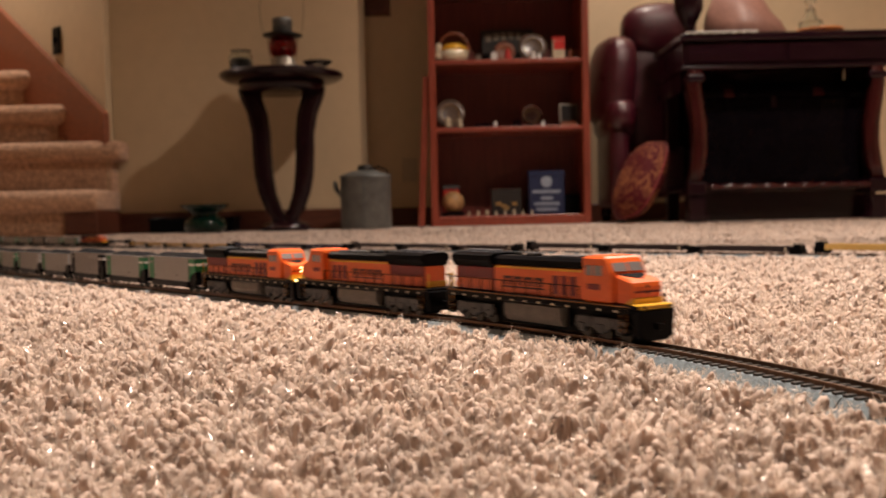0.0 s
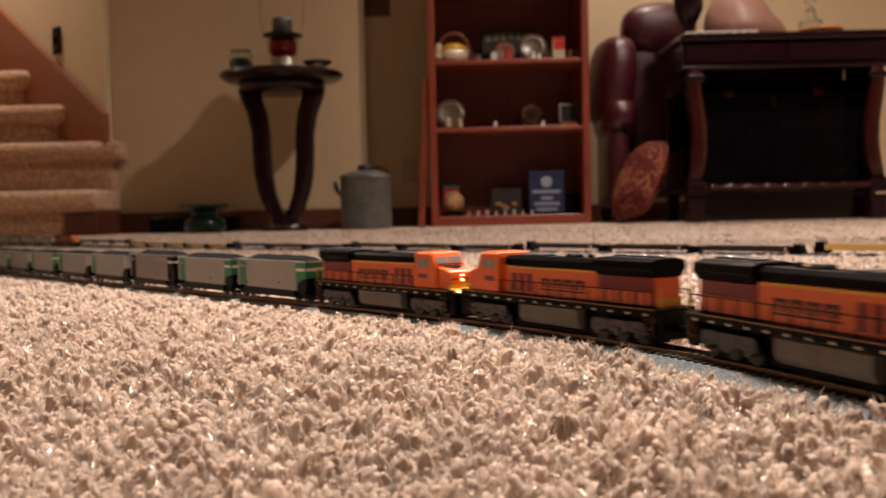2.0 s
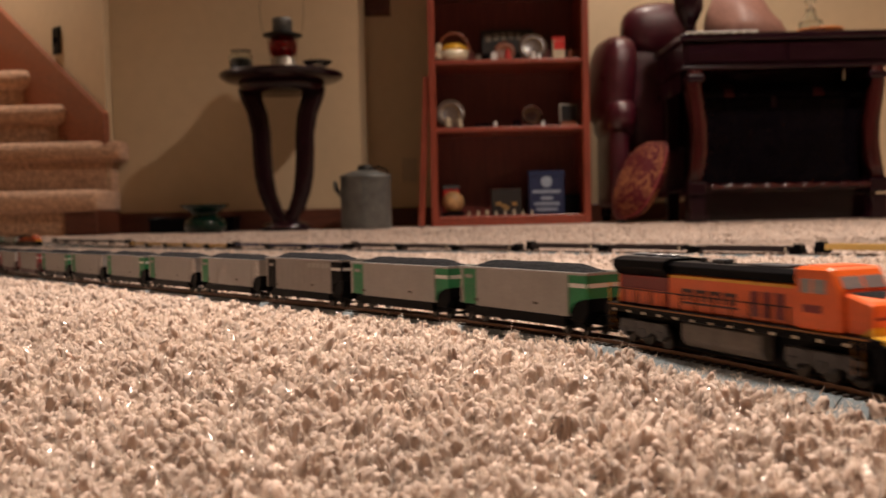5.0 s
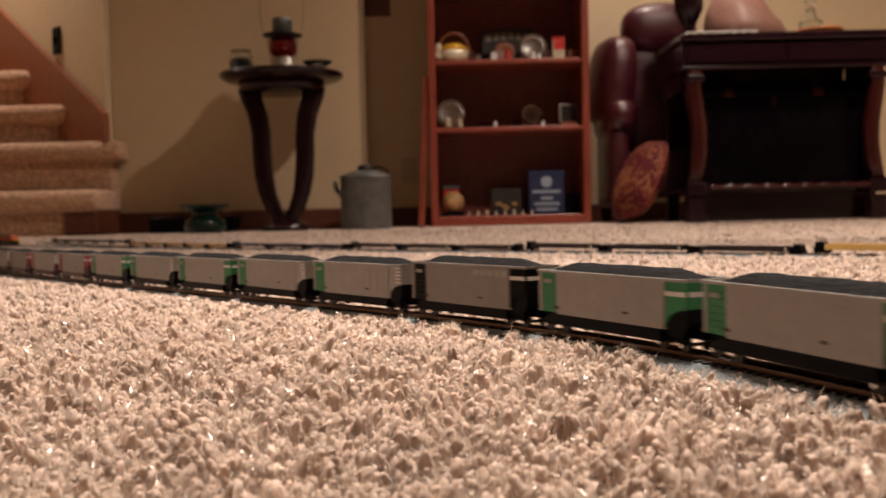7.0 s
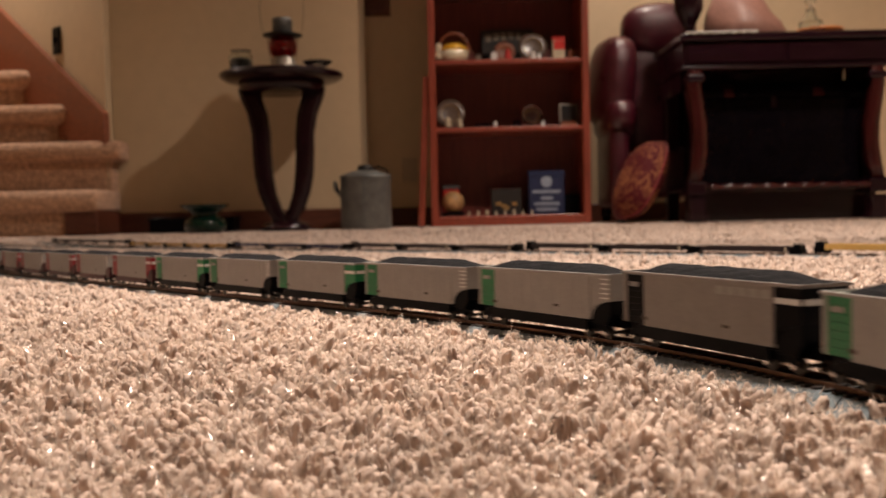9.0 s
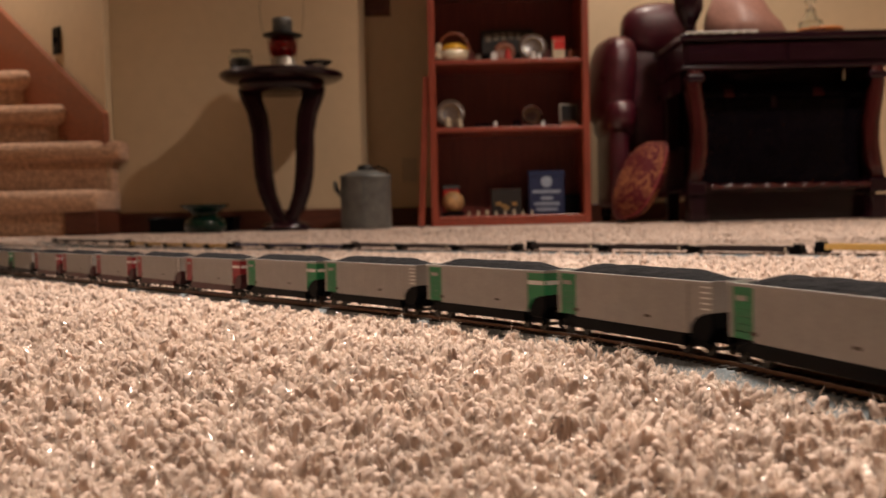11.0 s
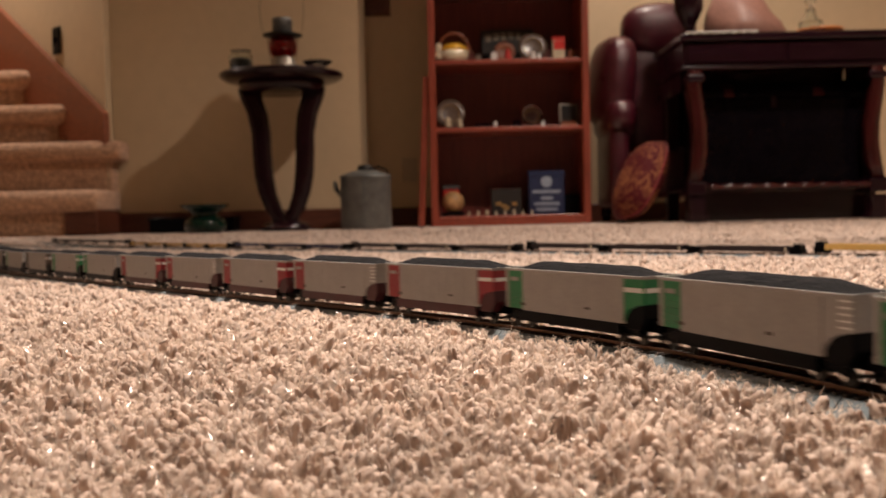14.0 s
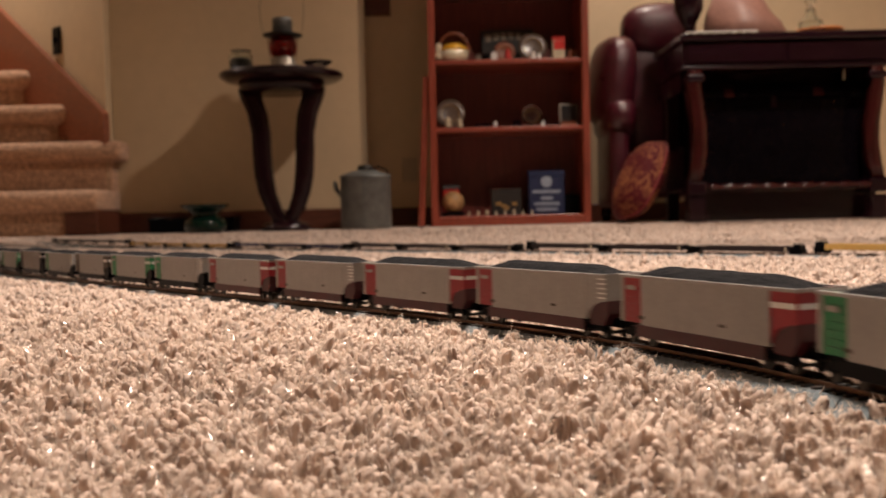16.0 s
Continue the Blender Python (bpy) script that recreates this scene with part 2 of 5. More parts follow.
# ---- ground and tracks ----
GY = (-1.0, 0.0, 0.3, 0.4, 0.5, 0.66, 0.9, 1.1, 1.4, 1.8, 2.2, 2.6, 3.0, 3.4, 3.6, 9.0)
GZ = (-0.0015, -0.0015, -0.0006, -0.0004, -0.0001, -0.0014, -0.0048, -0.0088, -0.0125, -0.0165, -0.0220, -0.0255, -0.0235, -0.0080, -0.001, -0.001)


def ground_z(x, y):
    """The carpet's level: a shallow dip in the middle of the room."""
    ridge = 0.37 - 0.10 * np.clip(x, -0.3, 0.0) - 1.25 * np.clip(x, 0.0, 0.2)
    swell = 0.0020 * np.exp(-((x - 0.14) / 0.07) ** 2 - ((y - 0.26) / 0.07) ** 2)
    fall = np.clip((ridge - y) / 0.17, 0, 1)
    return np.interp(y, GY, GZ) - (0.0075 - 0.014 * np.clip(x, -0.25, 0.25)) * fall * fall * (3 - 2 * fall) + swell


def main_heading(s):
    w = 0.05
    return -0.89381 - 1.77695 * w * np.logaddexp(0, (s + 0.02422) / w) - 0.66606 * w * np.logaddexp(0, (-0.78375 - s) / w)


S_LO, S_HI, S_STEP = -3.2, 1.6, 0.005
S_ALL = np.arange(S_LO, S_HI + S_STEP / 2, S_STEP)
S_CL = np.clip(S_ALL, -1.02, 0.60)
HEAD = main_heading(S_CL)
# beyond the seen stretch the line runs round into a loop
HEAD = HEAD + np.where(S_ALL < -1.02, (S_ALL + 1.02) * -0.9, 0.0)
I0 = int(round(-S_LO / S_STEP))


def run_path(heads, x0, y0, i0):
    xs, ys = np.zeros(len(heads)), np.zeros(len(heads))
    mid = (heads[1:] + heads[:-1]) / 2
    xs[1:], ys[1:] = np.cumsum(np.cos(mid)) * S_STEP, np.cumsum(np.sin(mid)) * S_STEP
    return xs - xs[i0] + x0, ys - ys[i0] + y0


MX, MY = run_path(HEAD, 0.03006, 0.41808, I0)


def main_rail_z(x, y):
    return 0.0029 + 0.01584 * max(-0.8, min(0.3, x)) + 0.00075 * (min(y, 1.5) - 0.4)


def main_pose(s):
    """Pose on the main line's rail tops: x forward along travel, y left, z up."""
    x, y = float(np.interp(s, S_ALL, MX)), float(np.interp(s, S_ALL, MY))
    return pose(x, y, main_rail_z(x, y), 0, 0, math.degrees(float(np.interp(s, S_ALL, HEAD))))


STORE0 = Vector((0.437, 1.11))
STORE_DIR = Vector((-0.655, 0.755)).normalized()


def store_pose(s):
    """Pose on the storage track, s metres beyond its reference joint, x pointing back towards the near end."""
    p = STORE0 + STORE_DIR * s
    z = float(np.interp(p.y, (0.3, 1.11, 1.6, 2.1, 2.6, 3.2), (0.0, -0.0035, -0.0085, -0.0145, -0.0185, -0.0130)))
    return pose(p.x, p.y, z, 0, 0, math.degrees(math.atan2(-STORE_DIR.y, -STORE_DIR.x)))


FAR_S = np.arange(0, 3.8 + S_STEP / 2, S_STEP)
FAR_H = np.radians(131 + 8 * np.clip((FAR_S - 0.95) / 0.12, 0, 1)) + np.clip((FAR_S - 2.0) * 2.2, 0, 1.15)
FAR_I0 = int(1.1 / S_STEP)
FX, FY = run_path(FAR_H, -0.99, 2.65, FAR_I0)


def far_pose(s):
    """Pose on the far line; s = 0 at its reference, growing with travel."""
    u = s + 1.1
    x, y = float(np.interp(u, FAR_S, FX)), float(np.interp(u, FAR_S, FY))
    return pose(x, y, float(ground_z(x, y)) + 0.0068, 0, 0, math.degrees(float(np.interp(u, FAR_S, FAR_H))))


def grid_mesh(name, xs, ys, zfun, material):
    nx, ny = len(xs), len(ys)
    gx, gy = np.meshgrid(xs, ys)
    co = np.stack([gx, gy, zfun(gx, gy)], -1).reshape(-1, 3)
    i = (np.arange(ny - 1)[:, None] * nx + np.arange(nx - 1)[None, :]).reshape(-1)
    quads = np.stack([i, i + 1, i + 1 + nx, i + nx], -1)
    return mesh_from(name, co, quads, material)


def mesh_from(name, co, polys, material, smooth=True):
    me = bpy.data.meshes.new(name)
    k = polys.shape[1]
    me.vertices.add(len(co))
    me.vertices.foreach_set("co", co.astype(np.float32).reshape(-1))
    me.loops.add(polys.size)
    me.loops.foreach_set("vertex_index", polys.astype(np.int32).reshape(-1))
    me.polygons.add(len(polys))
    me.polygons.foreach_set("loop_start", (np.arange(len(polys)) * k).astype(np.int32))
    me.polygons.foreach_set("use_smooth", np.full(len(polys), smooth))
    me.update(calc_edges=True)
    me.validate()
    me.materials.append(material)
    return new(name, me)


rng = np.random.default_rng(7)


def lumps(x, y):
    """Uneven tread of the pile: soft swells a few centimetres across."""
    v = np.zeros_like(x)
    for k, (fx, fy, ph) in enumerate(((61, 17, 0.3), (-33, 58, 1.9), (97, -41, 4.1), (24, 103, 2.2), (151, 66, 5.0), (-88, 139, 0.9))):
        v = v + np.sin(fx * x + fy * y + ph + 1.7 * np.sin(0.6 * fy * x - 0.4 * fx * y)) / (1 + 0.35 * k)
    return v / 3.2


def nearest_track(x, y):
    """Distance from the main line's centre, and the storage line's."""
    d = np.full(x.shape, 9.0)
    for k in range(0, len(MX), 6):
        d = np.minimum(d, (x - MX[k]) ** 2 + (y - MY[k]) ** 2)
    for k in range(0, len(FX), 8):
        d = np.minimum(d, (x - FX[k]) ** 2 + (y - FY[k]) ** 2)
    ax, ay = x - STORE0.x, y - STORE0.y
    return np.minimum(np.sqrt(d), np.abs(ax * STORE_DIR.y - ay * STORE_DIR.x))


def pile_top(x, y):
    return ground_z(x, y) + 0.0016 * lumps(x, y) * np.clip(1.4 - 0.25 * y, 0.35, 1)


def base_z(x, y):
    return pile_top(x, y) - np.where(y < 1.7, 0.0085, np.clip(0.0085 - (y - 1.7) * 0.02, 0.001, 1))


floor = grid_mesh("floor", np.concatenate([np.linspace(-3.4, -1.3, 40), np.linspace(-1.28, 1.28, 400), np.linspace(1.3, 3.2, 36)]),
                  np.concatenate([np.linspace(-2.6, 0.0, 40), np.linspace(0.02, 4.0, 480), np.linspace(4.02, 5.6, 40)]), base_z, M_PILE)
tagged(floor, "thick beige twisted-pile carpet covering the basement floor", "carpet", kind="structure")


def tufts(x, y, height, radius, sides):
    """Twisted yarn ends: plump, bent, blunt tubes with uneven sides standing in the pile."""
    n = len(x)
    z0 = pile_top(x, y) - 0.0085
    ang = rng.uniform(0, 2 * np.pi, n)
    lean = rng.uniform(0.04, 0.30, n) * height
    bend = rng.uniform(-1.1, 1.1, n)
    levels = ((0.0, 0.0, 0.7), (0.55, 0.25, 0.95), (0.80, 0.65, 1.15), (0.97, 0.95, 0.75))
    co = np.zeros((n, 4 * sides + 1, 3))
    for li, (h, l, rr) in enumerate(levels):
        a = ang + bend * l
        cx, cy, cz = x + np.cos(a) * lean * l, y + np.sin(a) * lean * l, z0 + h * height * (1 - 0.10 * l)
        for k in range(sides):
            b = ang + 2 * np.pi * k / sides + li * 0.7
            r = radius * rr * rng.uniform(0.62, 1.3, n)
            co[:, li * sides + k, 0] = cx + np.cos(b) * r
            co[:, li * sides + k, 1] = cy + np.sin(b) * r
            co[:, li * sides + k, 2] = cz + rng.uniform(-0.55, 0.55, n) * radius
    co[:, -1, 0], co[:, -1, 1], co[:, -1, 2] = cx + np.cos(a) * radius * 0.3, cy + np.sin(a) * radius * 0.3, cz + radius * 0.55
    tri = []
    for li in range(3):
        for k in range(sides):
            p, q = li * sides + k, li * sides + (k + 1) % sides
            tri += [(p, q, q + sides), (p, q + sides, p + sides)]
    for k in range(sides):
        tri.append((3 * sides + k, 3 * sides + (k + 1) % sides, 4 * sides))
    tri = np.array(tri)
    return co.reshape(-1, 3), (tri[None] + (np.arange(n) * (4 * sides + 1))[:, None, None]).reshape(-1, 3)


def fibres(x, y, height, radius, count):
    """Fine loose fibres flaring out of each yarn end."""
    n = len(x) * count
    x, y, height, radius = (np.repeat(v, count) for v in (x, y, height, radius))
    z0 = pile_top(x, y) - 0.0085 + height * rng.uniform(0.45, 1.0, n)
    a = rng.uniform(0, 2 * np.pi, n)
    r0 = radius * rng.uniform(0.3, 1.15, n)
    bx, by = x + np.cos(a) * r0, y + np.sin(a) * r0
    b = a + rng.normal(0, 0.7, n)
    ln = height * rng.uniform(0.07, 0.24, n)
    up = rng.uniform(-0.1, 1.0, n)
    out = np.sqrt(np.maximum(0.05, 1 - up * up * 0.8))
    w = np.minimum(radius, 0.0019) * rng.uniform(0.055, 0.11, n)
    c = rng.uniform(0, 2 * np.pi, n)
    co = np.zeros((n, 3, 3))
    co[:, 0] = np.stack([bx + np.cos(c) * w, by + np.sin(c) * w, z0], -1)
    co[:, 1] = np.stack([bx - np.cos(c) * w, by - np.sin(c) * w, z0 + w * 0.5], -1)
    co[:, 2] = np.stack([bx + np.cos(b) * ln * out, by + np.sin(b) * ln * out, z0 + ln * up], -1)
    return co.reshape(-1, 3), np.arange(n * 3).reshape(-1, 3)


def scatter(y0, y1, step, slope, pad):
    ys, xs = [], []
    y = y0
    while y < y1:
        half = y * slope + pad
        row = np.arange(-half, half, step)
        xs.append(row + rng.uniform(-0.5, 0.5, len(row)) * step * 1.3)
        ys.append(np.full(len(row), y) + rng.uniform(-0.5, 0.5, len(row)) * step * 1.3)
        y += step
    return np.concatenate(xs), np.concatenate(ys)


BANDS = ((0.10, 0.50, 0.0034, 0.0110, 0.0015, 6, 50), (0.50, 0.95, 0.0045, 0.0108, 0.0020, 5, 26), (0.95, 1.75, 0.0075, 0.0103, 0.0036, 4, 7), (1.75, 3.5, 0.0150, 0.010, 0.0088, 4, 0), (-1.3, 3.55, 0.021, 0.010, 0.0100, 3, 0))
fib_co, fib_tri, foff = [], [], 0
all_co, all_tri, off = [], [], 0
for y0, y1, step, hgt, rad, sides, loose in BANDS:
    if y0 < 0:
        # the rest of the room, coarser
        tx, ty = scatter(y0, y1, step, 0.0, 1.9)
        rest = (np.abs(tx) > 0.49 * ty + 0.05) | (ty < 0.10)
        rest &= (tx * tx + (ty + 0.02) ** 2) > 0.06 ** 2
        tx, ty = tx[rest], ty[rest]
    else:
        tx, ty = scatter(y0, y1, step, 0.49, 0.05)
    clump = 0.55 * lumps(tx * 2.3 + 4, ty * 2.3) + 0.75 * lumps(tx * 6.1 + 1, ty * 6.1 + 2)
    keep = nearest_track(tx, ty) > 0.0160 + 0.0016 * rng.uniform(-1, 1, len(tx))
    tx, ty, clump = tx[keep], ty[keep], clump[keep]
    n = len(tx)
    # trodden lower beside the tracks
    low = 0.60 + 0.34 * np.clip((tx + 0.12) / 0.22, 0, 1)
    press = low + (1 - low) * np.clip((nearest_track(tx, ty) - 0.016) / 0.05, 0, 1)
    hs, rs = hgt * (1 + 0.52 * clump + rng.normal(0, 0.09, n)) * press, rad * rng.uniform(0.75, 1.25, n)
    c, t = tufts(tx, ty, hs, rs, sides)
    if loose:
        fc, ft = fibres(tx, ty, hs, rs, loose)
        fib_co.append(fc)
        fib_tri.append(ft + foff)
        foff += len(fc)
    all_co.append(c)
    all_tri.append(t + off)
    off += len(c)
pile = mesh_from("carpet_pile", np.concatenate(all_co), np.concatenate(all_tri), M_YARN)
fuzz = mesh_from("carpet_fibre", np.concatenate(fib_co), np.concatenate(fib_tri), M_YARN_FIBRE, smooth=False)
tagged(fuzz, "fine loose beige fibres of the carpet", "carpet", kind="stuff")
tagged(pile, "shaggy beige twisted yarn tufts of the carpet", "carpet", kind="stuff")

# ---- track ----
ROADBED = ((-0.0125, -0.0068), (-0.0087, -0.0020), (0.0087, -0.0020), (0.0125, -0.0068))
RAILS = (-0.0045, 0.0045)


def sweep(name, profile, posefun, ss, material, parent, closed=True):
    bm = bmesh.new()
    rings = []
    for s in ss:
        m = posefun(s)
        rings.append([bm.verts.new(m @ Vector((0, a, b))) for a, b in profile])
    n = len(profile)
    for r0, r1 in zip(rings, rings[1:]):
        for i in range(n):
            bm.faces.new((r0[i], r1[i], r1[(i + 1) % n], r0[(i + 1) % n]))
    bm.faces.new(rings[0])
    bm.faces.new(rings[-1][::-1])
    bmesh.ops.recalc_face_normals(bm, faces=bm.faces)
    return part(name, bm, material, parent)


def build_track(label, posefun, ss, piece, tie_range):
    """A line of sectional track: roadbed pieces, ties, two rails."""
    top = thing("model_railway_track", label, "model track", group="tracks on the carpet")
    a, b = ss
    k = a
    while k < b - 1e-6:
        e = min(b, k + piece)
        sweep("roadbed", ROADBED, posefun, np.linspace(k + 0.0003, e - 0.0003, 14), M_ROADBED, top)
        k = e
    for r in RAILS:
        sweep("rail", ((r - 0.0005, -0.0016), (r + 0.0005, -0.0016), (r + 0.0005, 0.0), (r - 0.0005, 0.0)), posefun,
              np.linspace(a, b, int((b - a) / 0.015) + 2), M_RAIL, top)
    tie = bpy.data.meshes.new("tie")
    bm = box(-0.0009, -0.0084, -0.0020, 0.0009, 0.0084, -0.0012, 0.0001)
    bm.to_mesh(tie)
    bm.free()
    tie.materials.append(M_TIE)
    t0, t1 = tie_range
    k = a + 0.002
    rest = bmesh.new()
    while k < b:
        if t0 <= k <= t1:
            ob = new("tie", tie)
            ob.parent = top
            ob.matrix_basis = posefun(k)
        else:
            c = box(-0.0009, -0.0084, -0.0020, 0.0009, 0.0084, -0.0012)
            c.transform(posefun(k))
            me = bpy.data.meshes.new("tmp")
            c.to_mesh(me)
            c.free()
            rest.from_mesh(me)
            bpy.data.meshes.remove(me)
        k += 0.0042
    tagged(part("ties", rest, M_TIE, top), kind="stuff")
    return top


build_track("grey roadbed model railway track curving across the carpet", main_pose, (-2.6, 0.9), 0.186, (-0.75, 0.42))
build_track("straight grey model railway track with parked freight cars", store_pose, (-0.9, 2.8), 0.248, (-0.05, 1.1))
build_track("grey model railway track near the foot of the stairs", far_pose, (-0.25, 2.3), 0.248, (-0.2, 0.3))

# ---- room ----


def slab(name, label, m, *dims, bevel=0.0):
    ob = part(name, box(*dims, bevel=bevel), m)
    return tagged(ob, label, name.split("_")[0], kind="structure")


WALL_Y = 4.0
CORNER_X, RECESS_X = -1.392, -0.341
BACK_Y = 4.42
slab("wall_north", "cream painted wall behind the small round table", M_WALL, CORNER_X, WALL_Y, -0.02, RECESS_X, BACK_Y + 0.12, 2.45)
slab("wall_recess", "cream painted wall behind the bookcase and armchair", M_WALL, RECESS_X, BACK_Y, -0.02, 3.1, BACK_Y + 0.12, 2.45)
slab("wall_east", "cream painted side wall", M_WALL, 3.1, -2.6, -0.02, 3.22, BACK_Y + 0.12, 2.45)
slab("wall_south", "cream painted wall", M_WALL, -3.4, -2.72, -0.02, 3.22, -2.6, 2.45)
slab("wall_west", "cream painted side wall", M_WALL, -3.52, -2.72, -0.02, -3.4, 6.2, 2.45)
slab("wall_far", "cream painted wall at the back of the stairwell", M_WALL, -3.52, 6.2, -0.02, CORNER_X, 6.32, 2.45)
slab("ceiling", "white painted basement ceiling", M_CEIL, -3.52, -2.72, 2.45, 3.22, 6.32, 2.55)
# wall along the stairs, running back at an angle from the corner
SD, SN = Vector((-0.75357, 0.65737, 0)), Vector((-0.65737, -0.75357, 0))
SQ = Vector((-1.63, 4.09, 0))


def stair_plane(u, off=0.0):
    p = SQ + SD * u + SN * off
    return p.x, p.y


wall = prism([stair_plane(-0.285, -0.03), stair_plane(2.4, -0.03), (stair_plane(2.4, -0.03)[0] + 0.4, stair_plane(2.4)[1] + 0.2), (CORNER_X, BACK_Y)], -0.02, 2.45, axis="z")
tagged(part("wall_stair", wall, M_WALL), "cream painted wall beside the carpeted stairs", "wall", kind="structure")
for n, d in (("baseboard_north", (CORNER_X + 0.01, WALL_Y - 0.016, 0, RECESS_X, WALL_Y - 0.001, 0.085)),
             ("baseboard_recess", (RECESS_X, BACK_Y - 0.016, 0, 3.1, BACK_Y - 0.001, 0.085))):
    tagged(part(n, box(*d, bevel=0.005), M_DARKOAK), "red-brown stained wooden baseboard", "baseboard", kind="structure")


# ---- stairs ----
def stairs():
    top = thing("staircase", "beige carpeted stairs with stained wooden skirt board", "staircase", kind="structure")
    steps = ((3.68, 0.178, -1.362), (3.88, 0.388, -1.330), (4.09, 0.570, -1.606), (4.30, 0.757, -1.838), (4.50, 0.957, -2.066), (4.7, 1.15, -2.30), (4.9, 1.345, -2.53))
    z0 = 0.0
    for k, (y, z, xr) in enumerate(steps):
        deep = (0.30, 0.24, 0.3, 0.3, 0.3, 0.3, 0.4)[k]
        inset = 0.05 if k == 1 else (0.022 if k == 0 else 0.03)
        part("riser", box(-2.95, y + 0.05, z0 - 0.03, xr - inset, y + deep, z - 0.028, 0.012, seg=2), M_STAIR, top, smooth=True)
        # padded tread with a rounded nose
        prof = [(y + deep, z - 0.086)] + [(y + 0.044 - 0.044 * math.sin(a), z - 0.042 - 0.044 * math.cos(a)) for a in [i * math.pi / 10 for i in range(11)]] + [(y + deep, z + 0.002)]
        bm = prism(prof, -2.95, xr, axis="x")
        es = [e for e in bm.edges if abs(e.verts[0].co.x - xr) < 1e-5 and abs(e.verts[1].co.x - xr) < 1e-5]
        bmesh.ops.bevel(bm, geom=es, offset=0.022, segments=3, profile=0.5, affect="EDGES")
        for v in bm.verts:
            v.co += Vector((0, 0, 0.0025 * noise.noise(v.co * 20)))
        part("tread", bm, M_STAIR, top, "rounded carpeted tread", smooth=True)
        z0 = z
    part("end_block", box(-1.50, 3.712, 0.0, -1.372, 3.985, 0.108, 0.004), M_DARKOAK, top, "dark wooden block closing the bottom step")
    # skirt board climbing the wall
    bm = bmesh.new()
    line = [(-0.312, 0.35), (-0.312, 0.500), (0.599, 1.063), (1.5, 1.62), (1.5, 1.3), (0.6, 0.75), (0.2, 0.45)]
    front, back = [], []
    for u, z in line:
        x, y = stair_plane(u, 0.0)
        front.append(bm.verts.new((x, y, z)))
        x, y = stair_plane(u, -0.028)
        back.append(bm.verts.new((x, y, z)))
    bm.faces.new(front)
    bm.faces.new(back[::-1])
    for i in range(len(line)):
        j = (i + 1) % len(line)
        bm.faces.new((front[i], back[i], back[j], front[j]))
    bmesh.ops.recalc_face_normals(bm, faces=bm.faces)
    part("skirt_board", bm, M_OAK, top, "red-brown stained oak skirt board")


stairs()
x, y = stair_plane(0.105, -0.026)
sw = thing("light_switch", "dark bronze light switch plate on the stair wall", "light switch", Matrix.Translation((x, y, 0.858)) @ Matrix.Rotation(math.atan2(SD.y, SD.x) + math.pi, 4, "Z"))
part("plate", box(-0.033, -0.007, -0.06, 0.033, 0.002, 0.06, 0.003), M_BLACK, sw)
part("toggle", box(-0.005, -0.018, -0.010, 0.005, -0.006, 0.012, 0.002), M_BLACK, sw)


# ---- round table ----
def round_table():
    top = thing("side_table", "dark mahogany round side table with curved legs", "side table", pose(-0.622, 3.715, 0))
    part("tabletop", lathe([(0, 0.580), (0.17, 0.580), (0.220, 0.590), (0.237, 0.600), (0.243, 0.608), (0.240, 0.616), (0.230, 0.619), (0, 0.618)], 48), M_DARK, top, "polished round top", smooth=True)
    part("apron", lathe([(0.0, 0.545), (0.150, 0.545), (0.165, 0.555), (0.170, 0.581), (0, 0.581)], 40), M_DARK, top, smooth=True)
    curve = [(0.128, 0.560), (0.120, 0.52), (0.098, 0.46), (0.086, 0.38), (0.085, 0.30), (0.080, 0.22), (0.068, 0.15), (0.045, 0.085), (0.022, 0.05), (0.016, 0.02)]
    widths = [0.042, 0.040, 0.037, 0.034, 0.034, 0.034, 0.032, 0.030, 0.028, 0.034]
    for side in (-1, 1):
        bm = bmesh.new()
        rings = []
        for (px, pz), w in zip(curve, widths):
            rings.append([bm.verts.new((side * (px + a * w), b, pz)) for a, b in ((-1, -0.028), (-0.55, -0.036), (0.55, -0.036), (1, -0.028), (1, 0.028), (0.55, 0.036), (-0.55, 0.036), (-1, 0.028))])
        for r0, r1 in zip(rings, rings[1:]):
            for i in range(8):
                bm.faces.new((r0[i], r0[(i + 1) % 8], r1[(i + 1) % 8], r1[i]))
        bm.faces.new(rings[0])
        bm.faces.new(rings[-1][::-1])
        bmesh.ops.recalc_face_normals(bm, faces=bm.faces)
        part("leg", bm, M_DARK, top, "lyre-curved leg", smooth=True)
    bm = lathe([(0, 0.04), (0.05, 0.04), (0.085, 0.03), (0.10, 0.012), (0.10, 0.0), (0, 0.0)], 32)
    part("foot", bm, M_DARK, top, smooth=True)


round_table()


